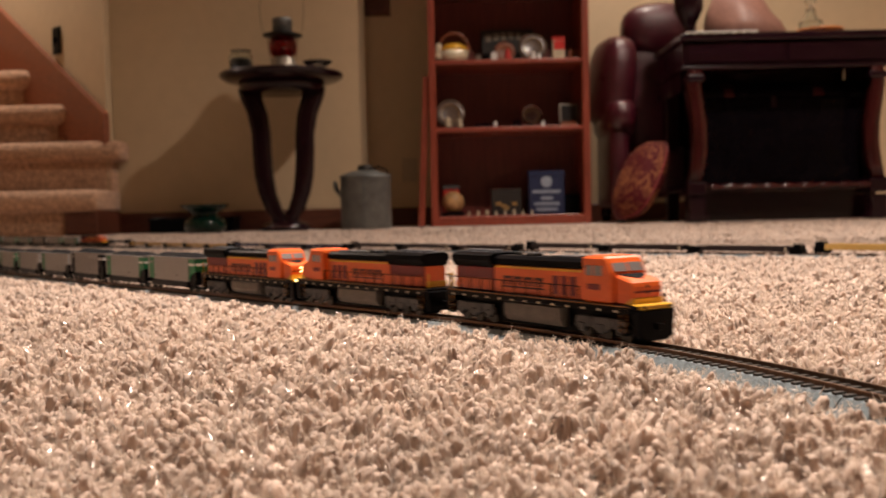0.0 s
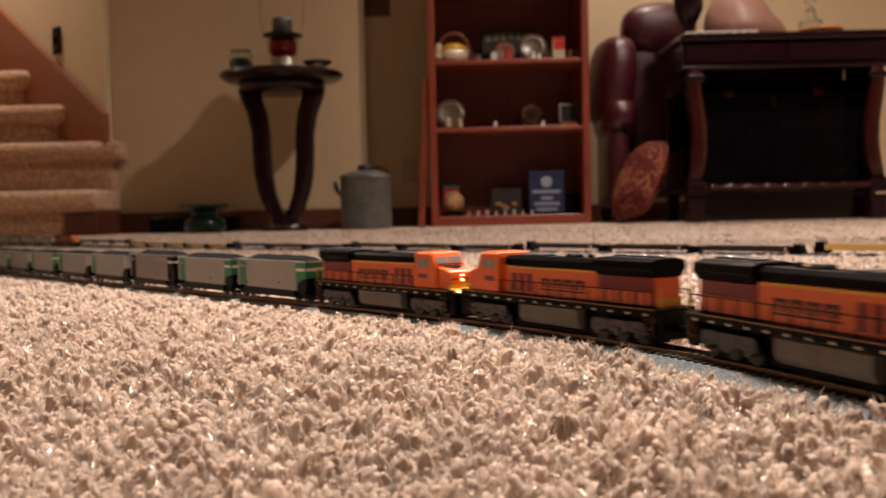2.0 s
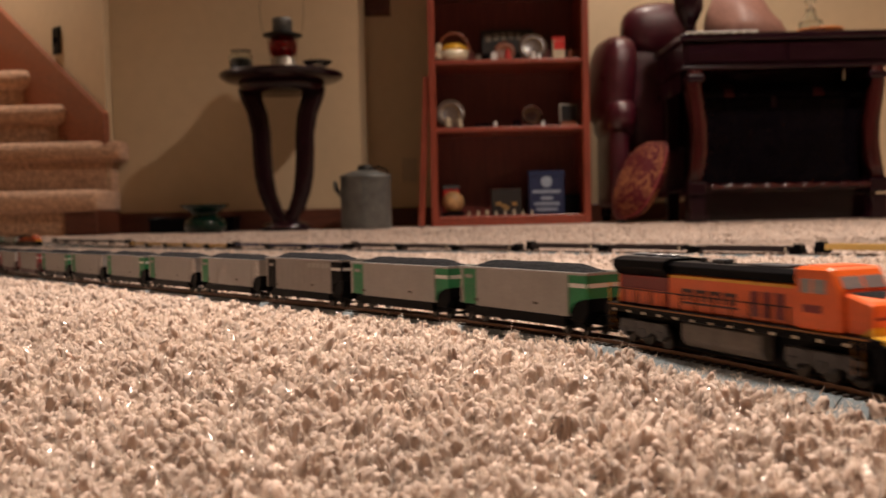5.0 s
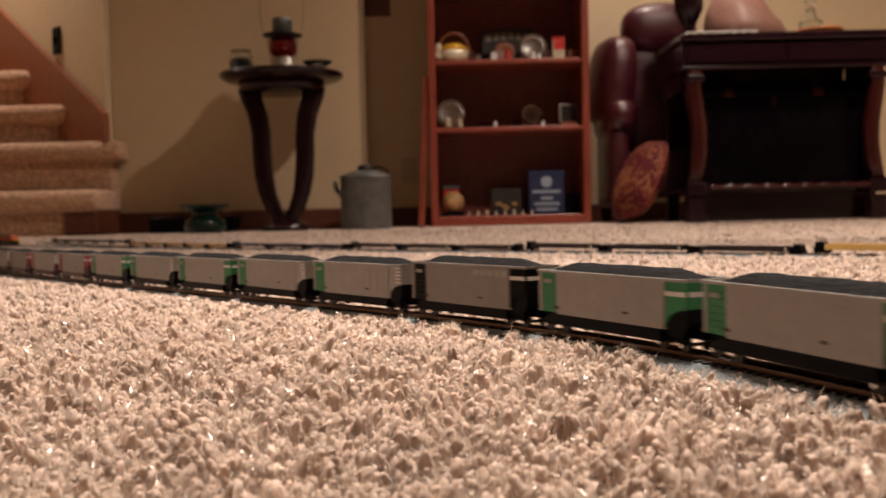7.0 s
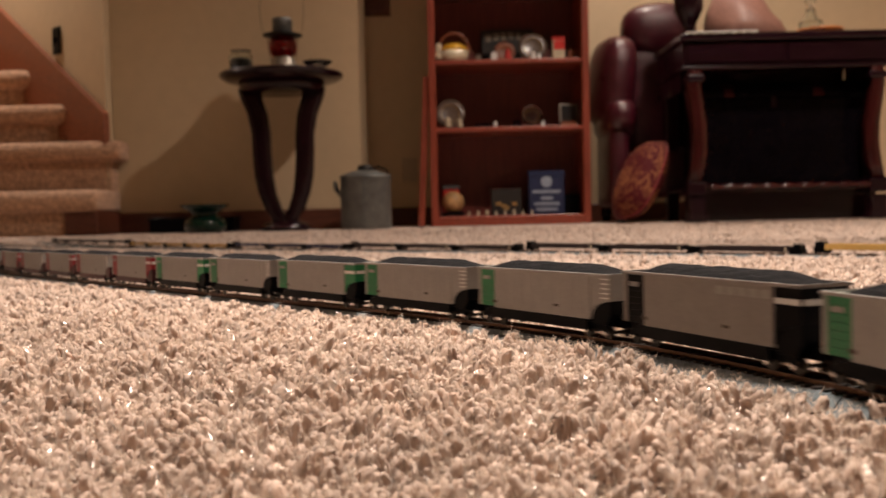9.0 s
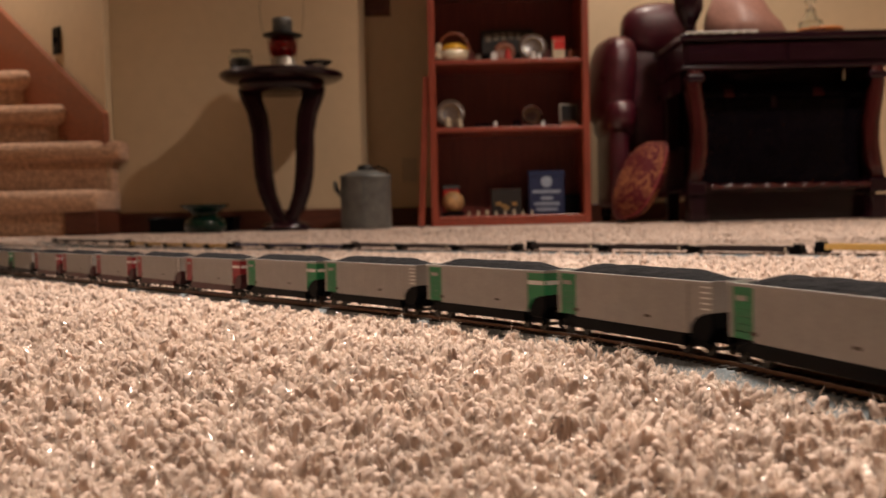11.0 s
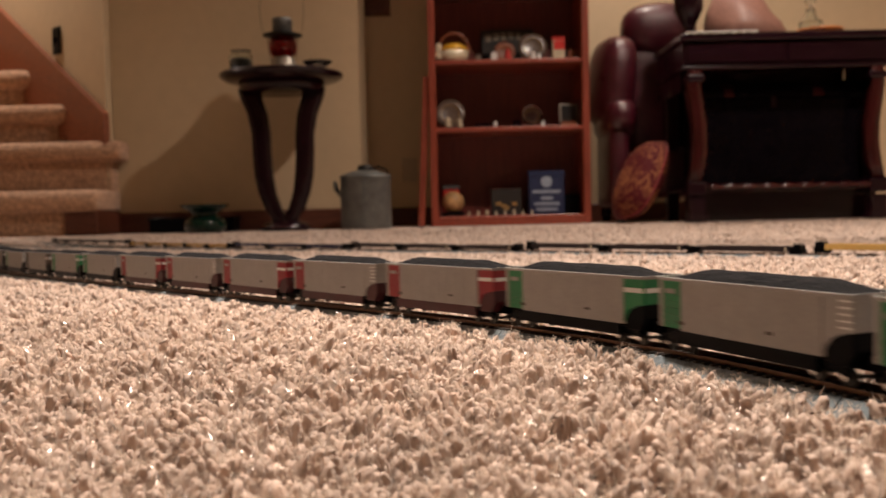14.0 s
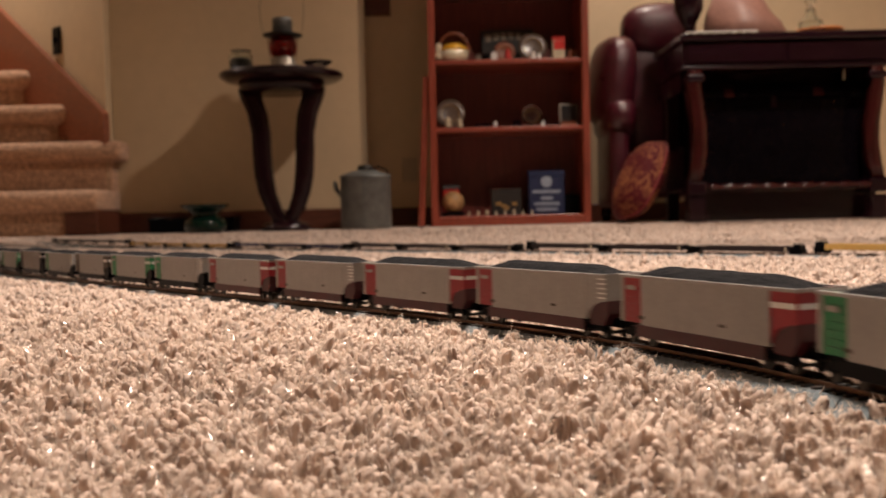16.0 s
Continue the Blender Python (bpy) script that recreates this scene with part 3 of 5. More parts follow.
def lantern():
    top = thing("railroad_lantern", "old metal railroad lantern with red glass globe", "lantern", pose(-0.612, 3.70, 0.6195) @ Matrix.Scale(1.09, 4, (0, 0, 1)))
    part("base", lathe([(0, 0), (0.060, 0), (0.062, 0.02), (0.048, 0.034), (0.046, 0.05), (0.040, 0.055), (0, 0.055)], 28), M_PEWTER, top, "dull pewter base", smooth=True)
    lift = 0.031
    part("globe", lathe([(0.036, 0.024), (0.053, 0.04), (0.056, 0.062), (0.050, 0.088), (0.038, 0.098), (0.036, 0.098), (0.047, 0.087), (0.053, 0.062), (0.050, 0.041), (0.034, 0.026)], 32, z=lift), M_REDGLASS, top, "ruby red glass globe", smooth=True)
    part("burner", lathe([(0, 0.024), (0.02, 0.024), (0.018, 0.05), (0.006, 0.062), (0, 0.062)], 16, z=lift), M_BRASS, top)
    part("brim", lathe([(0, 0.098), (0.040, 0.098), (0.076, 0.102), (0.078, 0.106), (0.044, 0.114), (0, 0.114)], 32, z=lift), M_IRON, top, "dark metal brim", smooth=True)
    part("chimney", lathe([(0, 0.112), (0.040, 0.112), (0.038, 0.150), (0.041, 0.153), (0.036, 0.165), (0, 0.170)], 28, z=lift), M_ZINC, top, "grey metal chimney cap", smooth=True)
    for k in range(4):
        a = math.pi / 4 + k * math.pi / 2
        part("guard_wire", tube([(0.05 * math.cos(a), 0.05 * math.sin(a), 0.012), (0.066 * math.cos(a), 0.066 * math.sin(a), 0.08), (0.072 * math.cos(a), 0.072 * math.sin(a), 0.134)], 0.0016, 6), M_IRON, top)
    pts = [(0.088 * math.sin(-a), 0.0, 0.13 + 0.30 * math.cos(a) ** 0.6 if abs(a) < 1.55 else 0.13) for a in [(-1.56 + i * 3.12 / 24) for i in range(25)]]
    part("bail", tube([(-0.075, 0, 0.13)] + pts[::-1][1:-1] + [(0.075, 0, 0.13)], 0.001, 6), M_IRON, top, "thin wire carrying handle")


lantern()
jar = thing("glass_jar", "small clear glass jar with dark contents", "jar", pose(-0.757, 3.60, 0.6195) @ Matrix.Scale(1.5, 4))
part("glass", lathe([(0, 0.002), (0.026, 0.002), (0.030, 0.012), (0.030, 0.034), (0.024, 0.044), (0.026, 0.049), (0.023, 0.049), (0.021, 0.044), (0.027, 0.033), (0.027, 0.012), (0, 0.006)], 24), M_CLEAR, jar, smooth=True)
part("contents", lathe([(0, 0.007), (0.022, 0.007), (0.023, 0.028), (0, 0.031)], 18), M_IRON, jar, "dark grey contents")
dish = thing("glass_dish", "shallow clear glass dish on the round table", "dish", pose(-0.462, 3.58, 0.6195))
part("bowl", lathe([(0, 0.002), (0.03, 0.002), (0.055, 0.018), (0.058, 0.022), (0.052, 0.020), (0.028, 0.006), (0, 0.006)], 28), M_CLEAR, dish, smooth=True)

# ---- floor things ----
sp = thing("spittoon", "glossy dark green ceramic spittoon on the carpet", "spittoon", pose(-0.925, 3.64, 0.0))
part("body", lathe([(0, 0), (0.06, 0), (0.078, 0.012), (0.083, 0.030), (0.075, 0.048), (0.052, 0.062), (0.046, 0.070), (0.062, 0.086), (0.093, 0.104), (0.095, 0.109), (0.086, 0.107), (0.052, 0.084), (0.036, 0.068), (0, 0.05)], 40), M_GREENGLAZE, sp, smooth=True)
part("base_ring", lathe([(0.056, -0.004), (0.062, -0.004), (0.064, 0.004), (0.058, 0.004)], 32), M_GREENGLAZE, sp)
low = thing("floor_tray", "low black metal tray on the carpet by the wall", "tray", pose(-1.02, 3.86, 0))
part("pan", box(-0.17, -0.07, 0, 0.17, 0.07, 0.058, 0.006), M_BLACK, low)
part("rim", box(-0.176, -0.076, 0.05, 0.176, 0.076, 0.061, 0.003), M_BLACK, low)


def oil_can():
    top = thing("oil_can", "weathered galvanised metal oil can with spout", "oil can", pose(-0.303, 3.74, 0.0))
    part("body", lathe([(0, 0), (0.098, 0), (0.101, 0.004), (0.101, 0.20), (0.1035, 0.203), (0.1035, 0.209), (0.099, 0.213), (0.045, 0.232), (0, 0.234)], 44), M_ZINC, top, "grey-green galvanised drum", smooth=True)
    part("seam", box(-0.004, -0.1035, 0.004, 0.004, -0.099, 0.20, 0.001), M_ZINC, top)
    part("cap", lathe([(0, 0.23), (0.030, 0.23), (0.032, 0.238), (0.030, 0.250), (0.018, 0.256), (0, 0.257)], 24), M_IRON, top, "dark screw cap", smooth=True)
    part("spout", tube([(-0.095, -0.01, 0.135), (-0.118, -0.012, 0.16), (-0.120, -0.012, 0.19)], [0.012, 0.010, 0.008], 10), M_ZINC, top)
    part("handle", tube([(0.02, 0, 0.228), (0.05, -0.02, 0.246), (0.085, -0.03, 0.232), (0.094, -0.032, 0.212)], 0.004, 8), M_IRON, top)


oil_can()
out = thing("wall_outlet", "pale plastic wall outlet plate", "outlet", pose(-0.148, BACK_Y - 0.001, 0.262))
part("plate", box(-0.035, -0.006, -0.057, 0.035, 0, 0.057, 0.003), M_BEIGE, out)
for dz in (-0.02, 0.02):
    part("socket", box(-0.014, -0.008, dz - 0.012, 0.014, -0.005, dz + 0.012, 0.002), M_BEIGE, out)
pic = thing("wall_picture", "small red-brown wooden plaque on the wall", "plaque", pose(-0.298, BACK_Y - 0.001, 1.05))
part("panel", box(-0.075, -0.018, -0.06, 0.075, 0, 0.09, 0.004), M_DARKOAK, pic)
part("rim", box(-0.08, -0.012, -0.066, 0.08, -0.002, -0.058, 0.002), M_DARKOAK, pic)


# ---- bookcase ----
def bookcase():
    top = thing("bookcase", "cherry-stained wooden bookcase holding collectibles", "bookcase", pose(-0.041, 3.92, 0))
    W, D, H, T = 0.662, 0.29, 1.85, 0.024
    part("side_panel", box(0, 0, 0, T, D, H, 0.003), M_CHERRY_V, top)
    part("side_panel", box(W - T, 0, 0, W, D, H, 0.003), M_CHERRY_V, top)
    part("back_panel", box(T, D - 0.008, 0.0, W - T, D, H), M_CHERRY_SHADED, top)
    part("face_frame", box(-0.004, -0.014, 0, 0.026, -0.001, H, 0.003), M_CHERRY_V, top)
    part("face_frame", box(W - 0.026, -0.014, 0, W + 0.004, -0.001, H, 0.003), M_CHERRY_V, top)
    part("plinth", box(T, -0.006, 0.0, W - T, 0.014, 0.022, 0.002), M_CHERRY, top)
    for z in (0.022, 0.392, 0.672, 0.99, 1.3, 1.6, H - 0.03):
        part("shelf", box(T + 0.001, -0.008, z, W - T - 0.001, D - 0.009, z + 0.018, 0.003), M_CHERRY, top)
    return top


bookcase()
board = thing("leaning_board", "narrow red-brown wooden board leaning beside the bookcase", "board", Matrix.Translation((-0.088, 3.93, 0.0)) @ Matrix.Rotation(math.radians(3.2), 4, "Y"))
part("plank", box(-0.011, 0, 0.0, 0.011, 0.12, 0.63, 0.003), M_CHERRY_V, board)
part("edge_strip", box(-0.014, -0.006, 0.0, 0.014, -0.001, 0.63, 0.002), M_CHERRY_V, board)


# ---- collectibles ----
def on_shelf(px, shelf, dy=0.10):
    """A place on a bookcase shelf: across from the left side, and which shelf."""
    return pose(-0.041 + px, 3.92 + dy, {0: 0.040, 1: 0.410, 2: 0.690}[shelf])


def plate(at, r, m, label, tilt=72, name="display_plate"):
    t = thing(name, label, "plate", at)
    bm = lathe([(0, 0.0), (r * 0.55, 0.0), (r * 0.68, 0.006), (r, 0.012), (r, 0.015), (r * 0.66, 0.010), (0, 0.004)], 32)
    bm.transform(Matrix.Translation((0, 0.01, r * math.sin(math.radians(tilt)) + 0.006)) @ Matrix.Rotation(math.radians(tilt), 4, "X"))
    part("disc", bm, m, t, smooth=True)
    part("stand", box(-r * 0.35, -0.02, 0, r * 0.35, 0.03, 0.008, 0.002), M_DARK, t)
    bm = lathe([(r * 0.60, 0.0075), (r * 0.64, 0.0105), (r * 0.62, 0.0115), (r * 0.58, 0.009)], 32)
    bm.transform(Matrix.Translation((0, 0.01, r * math.sin(math.radians(tilt)) + 0.006)) @ Matrix.Rotation(math.radians(tilt), 4, "X"))
    part("ring", bm, M_BRASS, t)
    return t


def small_box(at, w, d, h, m, label, name="small_box", lid=None, rz=0):
    t = thing(name, label, "box", at @ pose(0, 0, 0, 0, 0, rz))
    part("body", box(-w / 2, 0, 0, w / 2, d, h * 0.86, 0.002), m, t)
    part("lid", box(-w / 2 - 0.001, -0.001, h * 0.86 + 0.0005, w / 2 + 0.001, d + 0.001, h, 0.002), lid or m, t)
    return t


def figurine(at, h, m, label, name="figurine"):
    t = thing(name, label, "ornament", at)
    part("base", lathe([(0, 0), (h * 0.32, 0), (h * 0.32, h * 0.10), (0, h * 0.12)], 20), M_DARK, t)
    part("ornament", lathe([(0, h * 0.1), (h * 0.26, h * 0.12), (h * 0.30, h * 0.32), (h * 0.18, h * 0.55), (h * 0.22, h * 0.72), (h * 0.12, h * 0.92), (0, h)], 20), m, t, smooth=True)
    return t


# middle shelf
bk = thing("handled_basket", "small wicker basket with arched handle and yellow lining", "basket", on_shelf(0.105, 2, 0.06))
part("bowl", lathe([(0, 0.0), (0.055, 0.0), (0.066, 0.046), (0.062, 0.046), (0.05, 0.006), (0, 0.006)], 28), M_CREAM, bk, "cream woven bowl", smooth=True)
part("lining", lathe([(0, 0.05), (0.058, 0.046), (0.055, 0.066), (0.03, 0.078), (0, 0.08)], 24), M_YELLOW, bk, "yellow cloth lining", smooth=True)
part("handle", tube([(0.066 * math.cos(a), 0, 0.04 + 0.085 * math.sin(a)) for a in [i * math.pi / 16 for i in range(17)]], 0.006, 8), M_OAK, bk)
figurine(on_shelf(0.042, 2, 0.05), 0.085, M_CREAM, "pale ceramic ornament on a dark base")
sg = thing("lettered_sign", "dark wooden sign with faded pale lettering", "sign", on_shelf(0.345, 2, 0.22))
part("panel", box(-0.115, 0, 0.06, 0.115, 0.012, 0.165, 0.004), M_BLACKWOOD, sg)
part("foot", box(-0.10, -0.006, 0.0, 0.10, 0.02, 0.0598, 0.003), M_BLACKWOOD, sg)
for k in range(6):
    part("letter", box(-0.095 + k * 0.033, -0.003, 0.112 + 0.008 * math.sin(k * 0.6), -0.071 + k * 0.033, 0.0, 0.145 + 0.008 * math.sin(k * 0.6), 0.001), M_FADED, sg, "pale block letter bar")
dome = plate(on_shelf(0.445, 2, 0.12), 0.062, M_BROWNPLATE, "brown glazed round display plate on a shelf", 78)
figurine(on_shelf(0.44, 2, 0.05), 0.040, M_WHITE, "small bright white china ornament")
figurine(on_shelf(0.465, 2, 0.055), 0.034, M_WHITE, "small bright white china ornament")
small_box(on_shelf(0.548, 2, 0.05), 0.052, 0.03, 0.098, M_CREAM, "red and white upright tin box", "tin_box", M_REDTIN)
part("red_face", box(-0.020, -0.0035, 0.045, 0.026, -0.001, 0.082, 0.001), M_REDTIN, bpy.data.objects["tin_box"], "red printed face")
small_box(on_shelf(0.275, 2, 0.05), 0.026, 0.02, 0.040, M_WHITE, "small white box on the shelf")
small_box(on_shelf(0.24, 2, 0.07), 0.045, 0.03, 0.030, M_BLACK, "small black box on the shelf")
small_box(on_shelf(0.21, 2, 0.05), 0.02, 0.02, 0.034, M_PEWTER, "small pewter box on the shelf")
figurine(on_shelf(0.335, 2, 0.06), 0.055, M_REDTIN, "small red ornament on a dark base")
plate(on_shelf(0.325, 2, 0.13), 0.045, M_OAK, "dark red round plate on a small stand", 80)
small_box(on_shelf(0.615, 2, 0.08), 0.045, 0.04, 0.048, M_OAK, "small red-brown wooden box")
# lower shelf
plate(on_shelf(0.085, 1, 0.10), 0.064, M_BROWNPLATE, "grey-brown display plate leaning on the shelf", 75)
figurine(on_shelf(0.075, 1, 0.05), 0.052, M_CREAM, "cream china cup shaped ornament")
figurine(on_shelf(0.125, 1, 0.05), 0.045, M_CREAM, "cream china cup shaped ornament")
small_box(on_shelf(0.235, 1, 0.06), 0.10, 0.03, 0.022, M_DARK, "low dark wooden box")
figurine(on_shelf(0.275, 1, 0.05), 0.03, M_WHITE, "tiny white china ornament")
plate(on_shelf(0.435, 1, 0.10), 0.046, M_CLEAR, "clear cut-glass plate on a stand", 76)
small_box(on_shelf(0.37, 1, 0.09), 0.04, 0.03, 0.036, M_DARK, "small dark wooden box")
figurine(on_shelf(0.475, 1, 0.04), 0.026, M_WHITE, "tiny white china ornament")
fr = thing("photo_frame", "small glazed grey photo frame on the shelf", "frame", on_shelf(0.595, 1, 0.10) @ pose(0, 0, 0, -8, 0, 0))
part("frame", box(-0.042, 0, 0.0, 0.042, 0.012, 0.105, 0.003), M_PEWTER, fr)
part("pane", box(-0.034, -0.003, 0.008, 0.034, -0.001, 0.097), M_GLASSDARK, fr)
small_box(on_shelf(0.585, 1, 0.05), 0.065, 0.03, 0.022, M_OAK, "low red-brown wooden box")
# bottom shelf
small_box(on_shelf(0.082, 0, 0.14), 0.07, 0.02, 0.135, M_REDTIN, "small red and grey picture card", "picture_card", M_TRUCK)
ball = thing("globe_ornament", "tan leather globe ornament on a dark base", "ornament", on_shelf(0.09, 0, 0.08))
part("globe", lathe([(0.001, 0.02)] + [(0.047 * math.sin(a), 0.062 - 0.047 * math.cos(a)) for a in [0.3 + i * 2.8 / 14 for i in range(15)]], 28), M_TANLEATHER, ball, smooth=True)
part("base", lathe([(0, 0), (0.05, 0), (0.05, 0.015), (0.03, 0.022), (0, 0.022)], 24), M_BLACK, ball)
cb = small_box(on_shelf(0.32, 0, 0.12), 0.13, 0.05, 0.115, M_BLACKWOOD, "dark display box with gold ornament", "display_box")
for k, (gx, gz) in enumerate(((-0.035, 0.05), (0.0, 0.03), (0.035, 0.048), (-0.012, 0.04))):
    part("gold_mark", box(gx - 0.012, -0.0035, gz - 0.006, gx + 0.012, -0.001, gz + 0.008, 0.001), M_BRASS, cb)
bb = small_box(on_shelf(0.492, 0, 0.10), 0.152, 0.06, 0.188, M_BLUEBOX, "dark blue box with pale printed emblem and lettering", "blue_box")
bm = lathe([(0, 0), (0.024, 0), (0.024, 0.002), (0, 0.002)], 20)
bm.transform(Matrix.Translation((0, -0.001, 0.140)) @ Matrix.Rotation(math.pi / 2, 4, "X"))
part("emblem", bm, M_PALEBLUE, bb, "pale round emblem")
for w, z in ((0.12, 0.098), (0.05, 0.070), (0.11, 0.046), (0.09, 0.022)):
    part("lettering", box(-w / 2, -0.003, z - 0.006, w / 2, -0.001, z + 0.006), M_PALEBLUE, bb, "pale lettering bar")
small_box(on_shelf(0.60, 0, 0.12), 0.07, 0.05, 0.085, M_BLACK, "small black box on the bottom shelf")
for k in range(8):
    figurine(on_shelf(0.155 + k * 0.038, 0, 0.03), 0.020 + 0.003 * (k % 3), M_CREAM, "tiny cream china ornament in a row", "trinket")


# ---- armchair and cushion ----
def puff(w, d, h, m_r, seg=10):
    """A stuffed, rounded block."""
    bm = bmesh.new()
    bmesh.ops.create_uvsphere(bm, u_segments=28, v_segments=18, radius=1)
    for v in bm.verts:
        c = v.co
        e = m_r
        v.co = Vector((math.copysign(abs(c.x) ** e, c.x) * w, math.copysign(abs(c.y) ** e, c.y) * d, math.copysign(abs(c.z) ** e, c.z) * h))
    return bm


def moved(bm, m):
    bm.transform(m)
    return bm


def armchair():
    top = thing("wing_armchair", "oxblood leather wing armchair with rolled arms", "armchair", pose(0.90, 4.0, 0))
    part("backrest", moved(puff(0.165, 0.10, 0.34, 0.62), pose(0.055, 0.17, 0.54)), M_LEATHER, top, "tall padded leather back", smooth=True)
    part("headroll", moved(puff(0.165, 0.10, 0.115, 0.75), pose(0.065, 0.13, 0.835)), M_LEATHER, top, smooth=True)
    part("wing", moved(puff(0.075, 0.18, 0.185, 0.6), pose(-0.165, 0.03, 0.60, 0, 6, 8)), M_LEATHER, top, "padded side wing", smooth=True)
    part("wing", moved(puff(0.055, 0.17, 0.17, 0.6), pose(0.30, 0.06, 0.60, 0, -6, -8)), M_LEATHER, top, smooth=True)
    part("arm", moved(puff(0.075, 0.24, 0.085, 0.7), pose(-0.150, 0.05, 0.44)), M_LEATHER, top, "rolled arm", smooth=True)
    part("arm", moved(puff(0.075, 0.24, 0.085, 0.7), pose(0.33, 0.0, 0.44)), M_LEATHER, top, smooth=True)
    part("arm_panel", box(-0.200, -0.15, 0.06, -0.12, 0.22, 0.42, 0.03, seg=3), M_LEATHER, top, smooth=True)
    part("arm_panel", box(0.26, -0.2, 0.06, 0.38, 0.22, 0.42, 0.03, seg=3), M_LEATHER, top, smooth=True)
    part("seat", box(-0.119, -0.22, 0.10, 0.259, 0.1, 0.30, 0.05, seg=3), M_LEATHER, top, "deep leather seat", smooth=True)
    for fx in (-0.165, 0.33):
        for fy in (-0.17, 0.18):
            part("foot", lathe([(0, 0), (0.016, 0), (0.026, 0.03), (0.022, 0.07), (0, 0.07)], 16, cx=fx, cy=fy), M_DARK, top)
    bm = bmesh.new()
    for k in range(9):
        bmesh.ops.create_uvsphere(bm, u_segments=8, v_segments=6, radius=0.005, matrix=pose(-0.202, -0.14 + 0.04 * k, 0.40))
    part("nail_heads", bm, M_BRASS, top)


armchair()
cu = thing("throw_pillow", "red patterned tapestry throw pillow leaning against the armchair", "pillow", pose(0.77, 3.66, 0))


def pillow_mesh(w, h, t):
    """A square stuffed pillow: thick in the middle, pinched at seams and corners; faces along x."""
    bm = bmesh.new()
    n = 16
    for side in (-1, 1):
        g = [[bm.verts.new((side * (0.004 + t * ((1 - abs(u) ** 2.6) * (1 - abs(v) ** 2.6)) ** 0.55), u * w * math.sqrt(1 - 0.36 * v * v), v * h * math.sqrt(1 - 0.36 * u * u)))
              for u in [2 * i / n - 1 for i in range(n + 1)]] for v in [2 * j / n - 1 for j in range(n + 1)]]
        for j in range(n):
            for i in range(n):
                bm.faces.new((g[j][i], g[j][i + 1], g[j + 1][i + 1], g[j + 1][i]))
    bmesh.ops.recalc_face_normals(bm, faces=bm.faces)
    return bm


PILLOW = pose(0.008, 0.0, 0.168, 0, 0, 25) @ pose(0, 0, 0, 0, 33, 0) @ pose(0, 0, 0, -10, 0, 0)
part("cushion", moved(pillow_mesh(0.112, 0.178, 0.062), PILLOW), M_TAPESTRY, cu, smooth=True)
seam = [(max(-1, min(1, 1.35 * math.cos(a))), max(-1, min(1, 1.35 * math.sin(a)))) for a in [i * 2 * math.pi / 48 for i in range(49)]]
part("piping", tube([PILLOW @ Vector((0, 0.112 * u * math.sqrt(1 - 0.36 * v * v), 0.178 * v * math.sqrt(1 - 0.36 * u * u))) for u, v in seam], 0.004, 6), M_PIPING, cu)


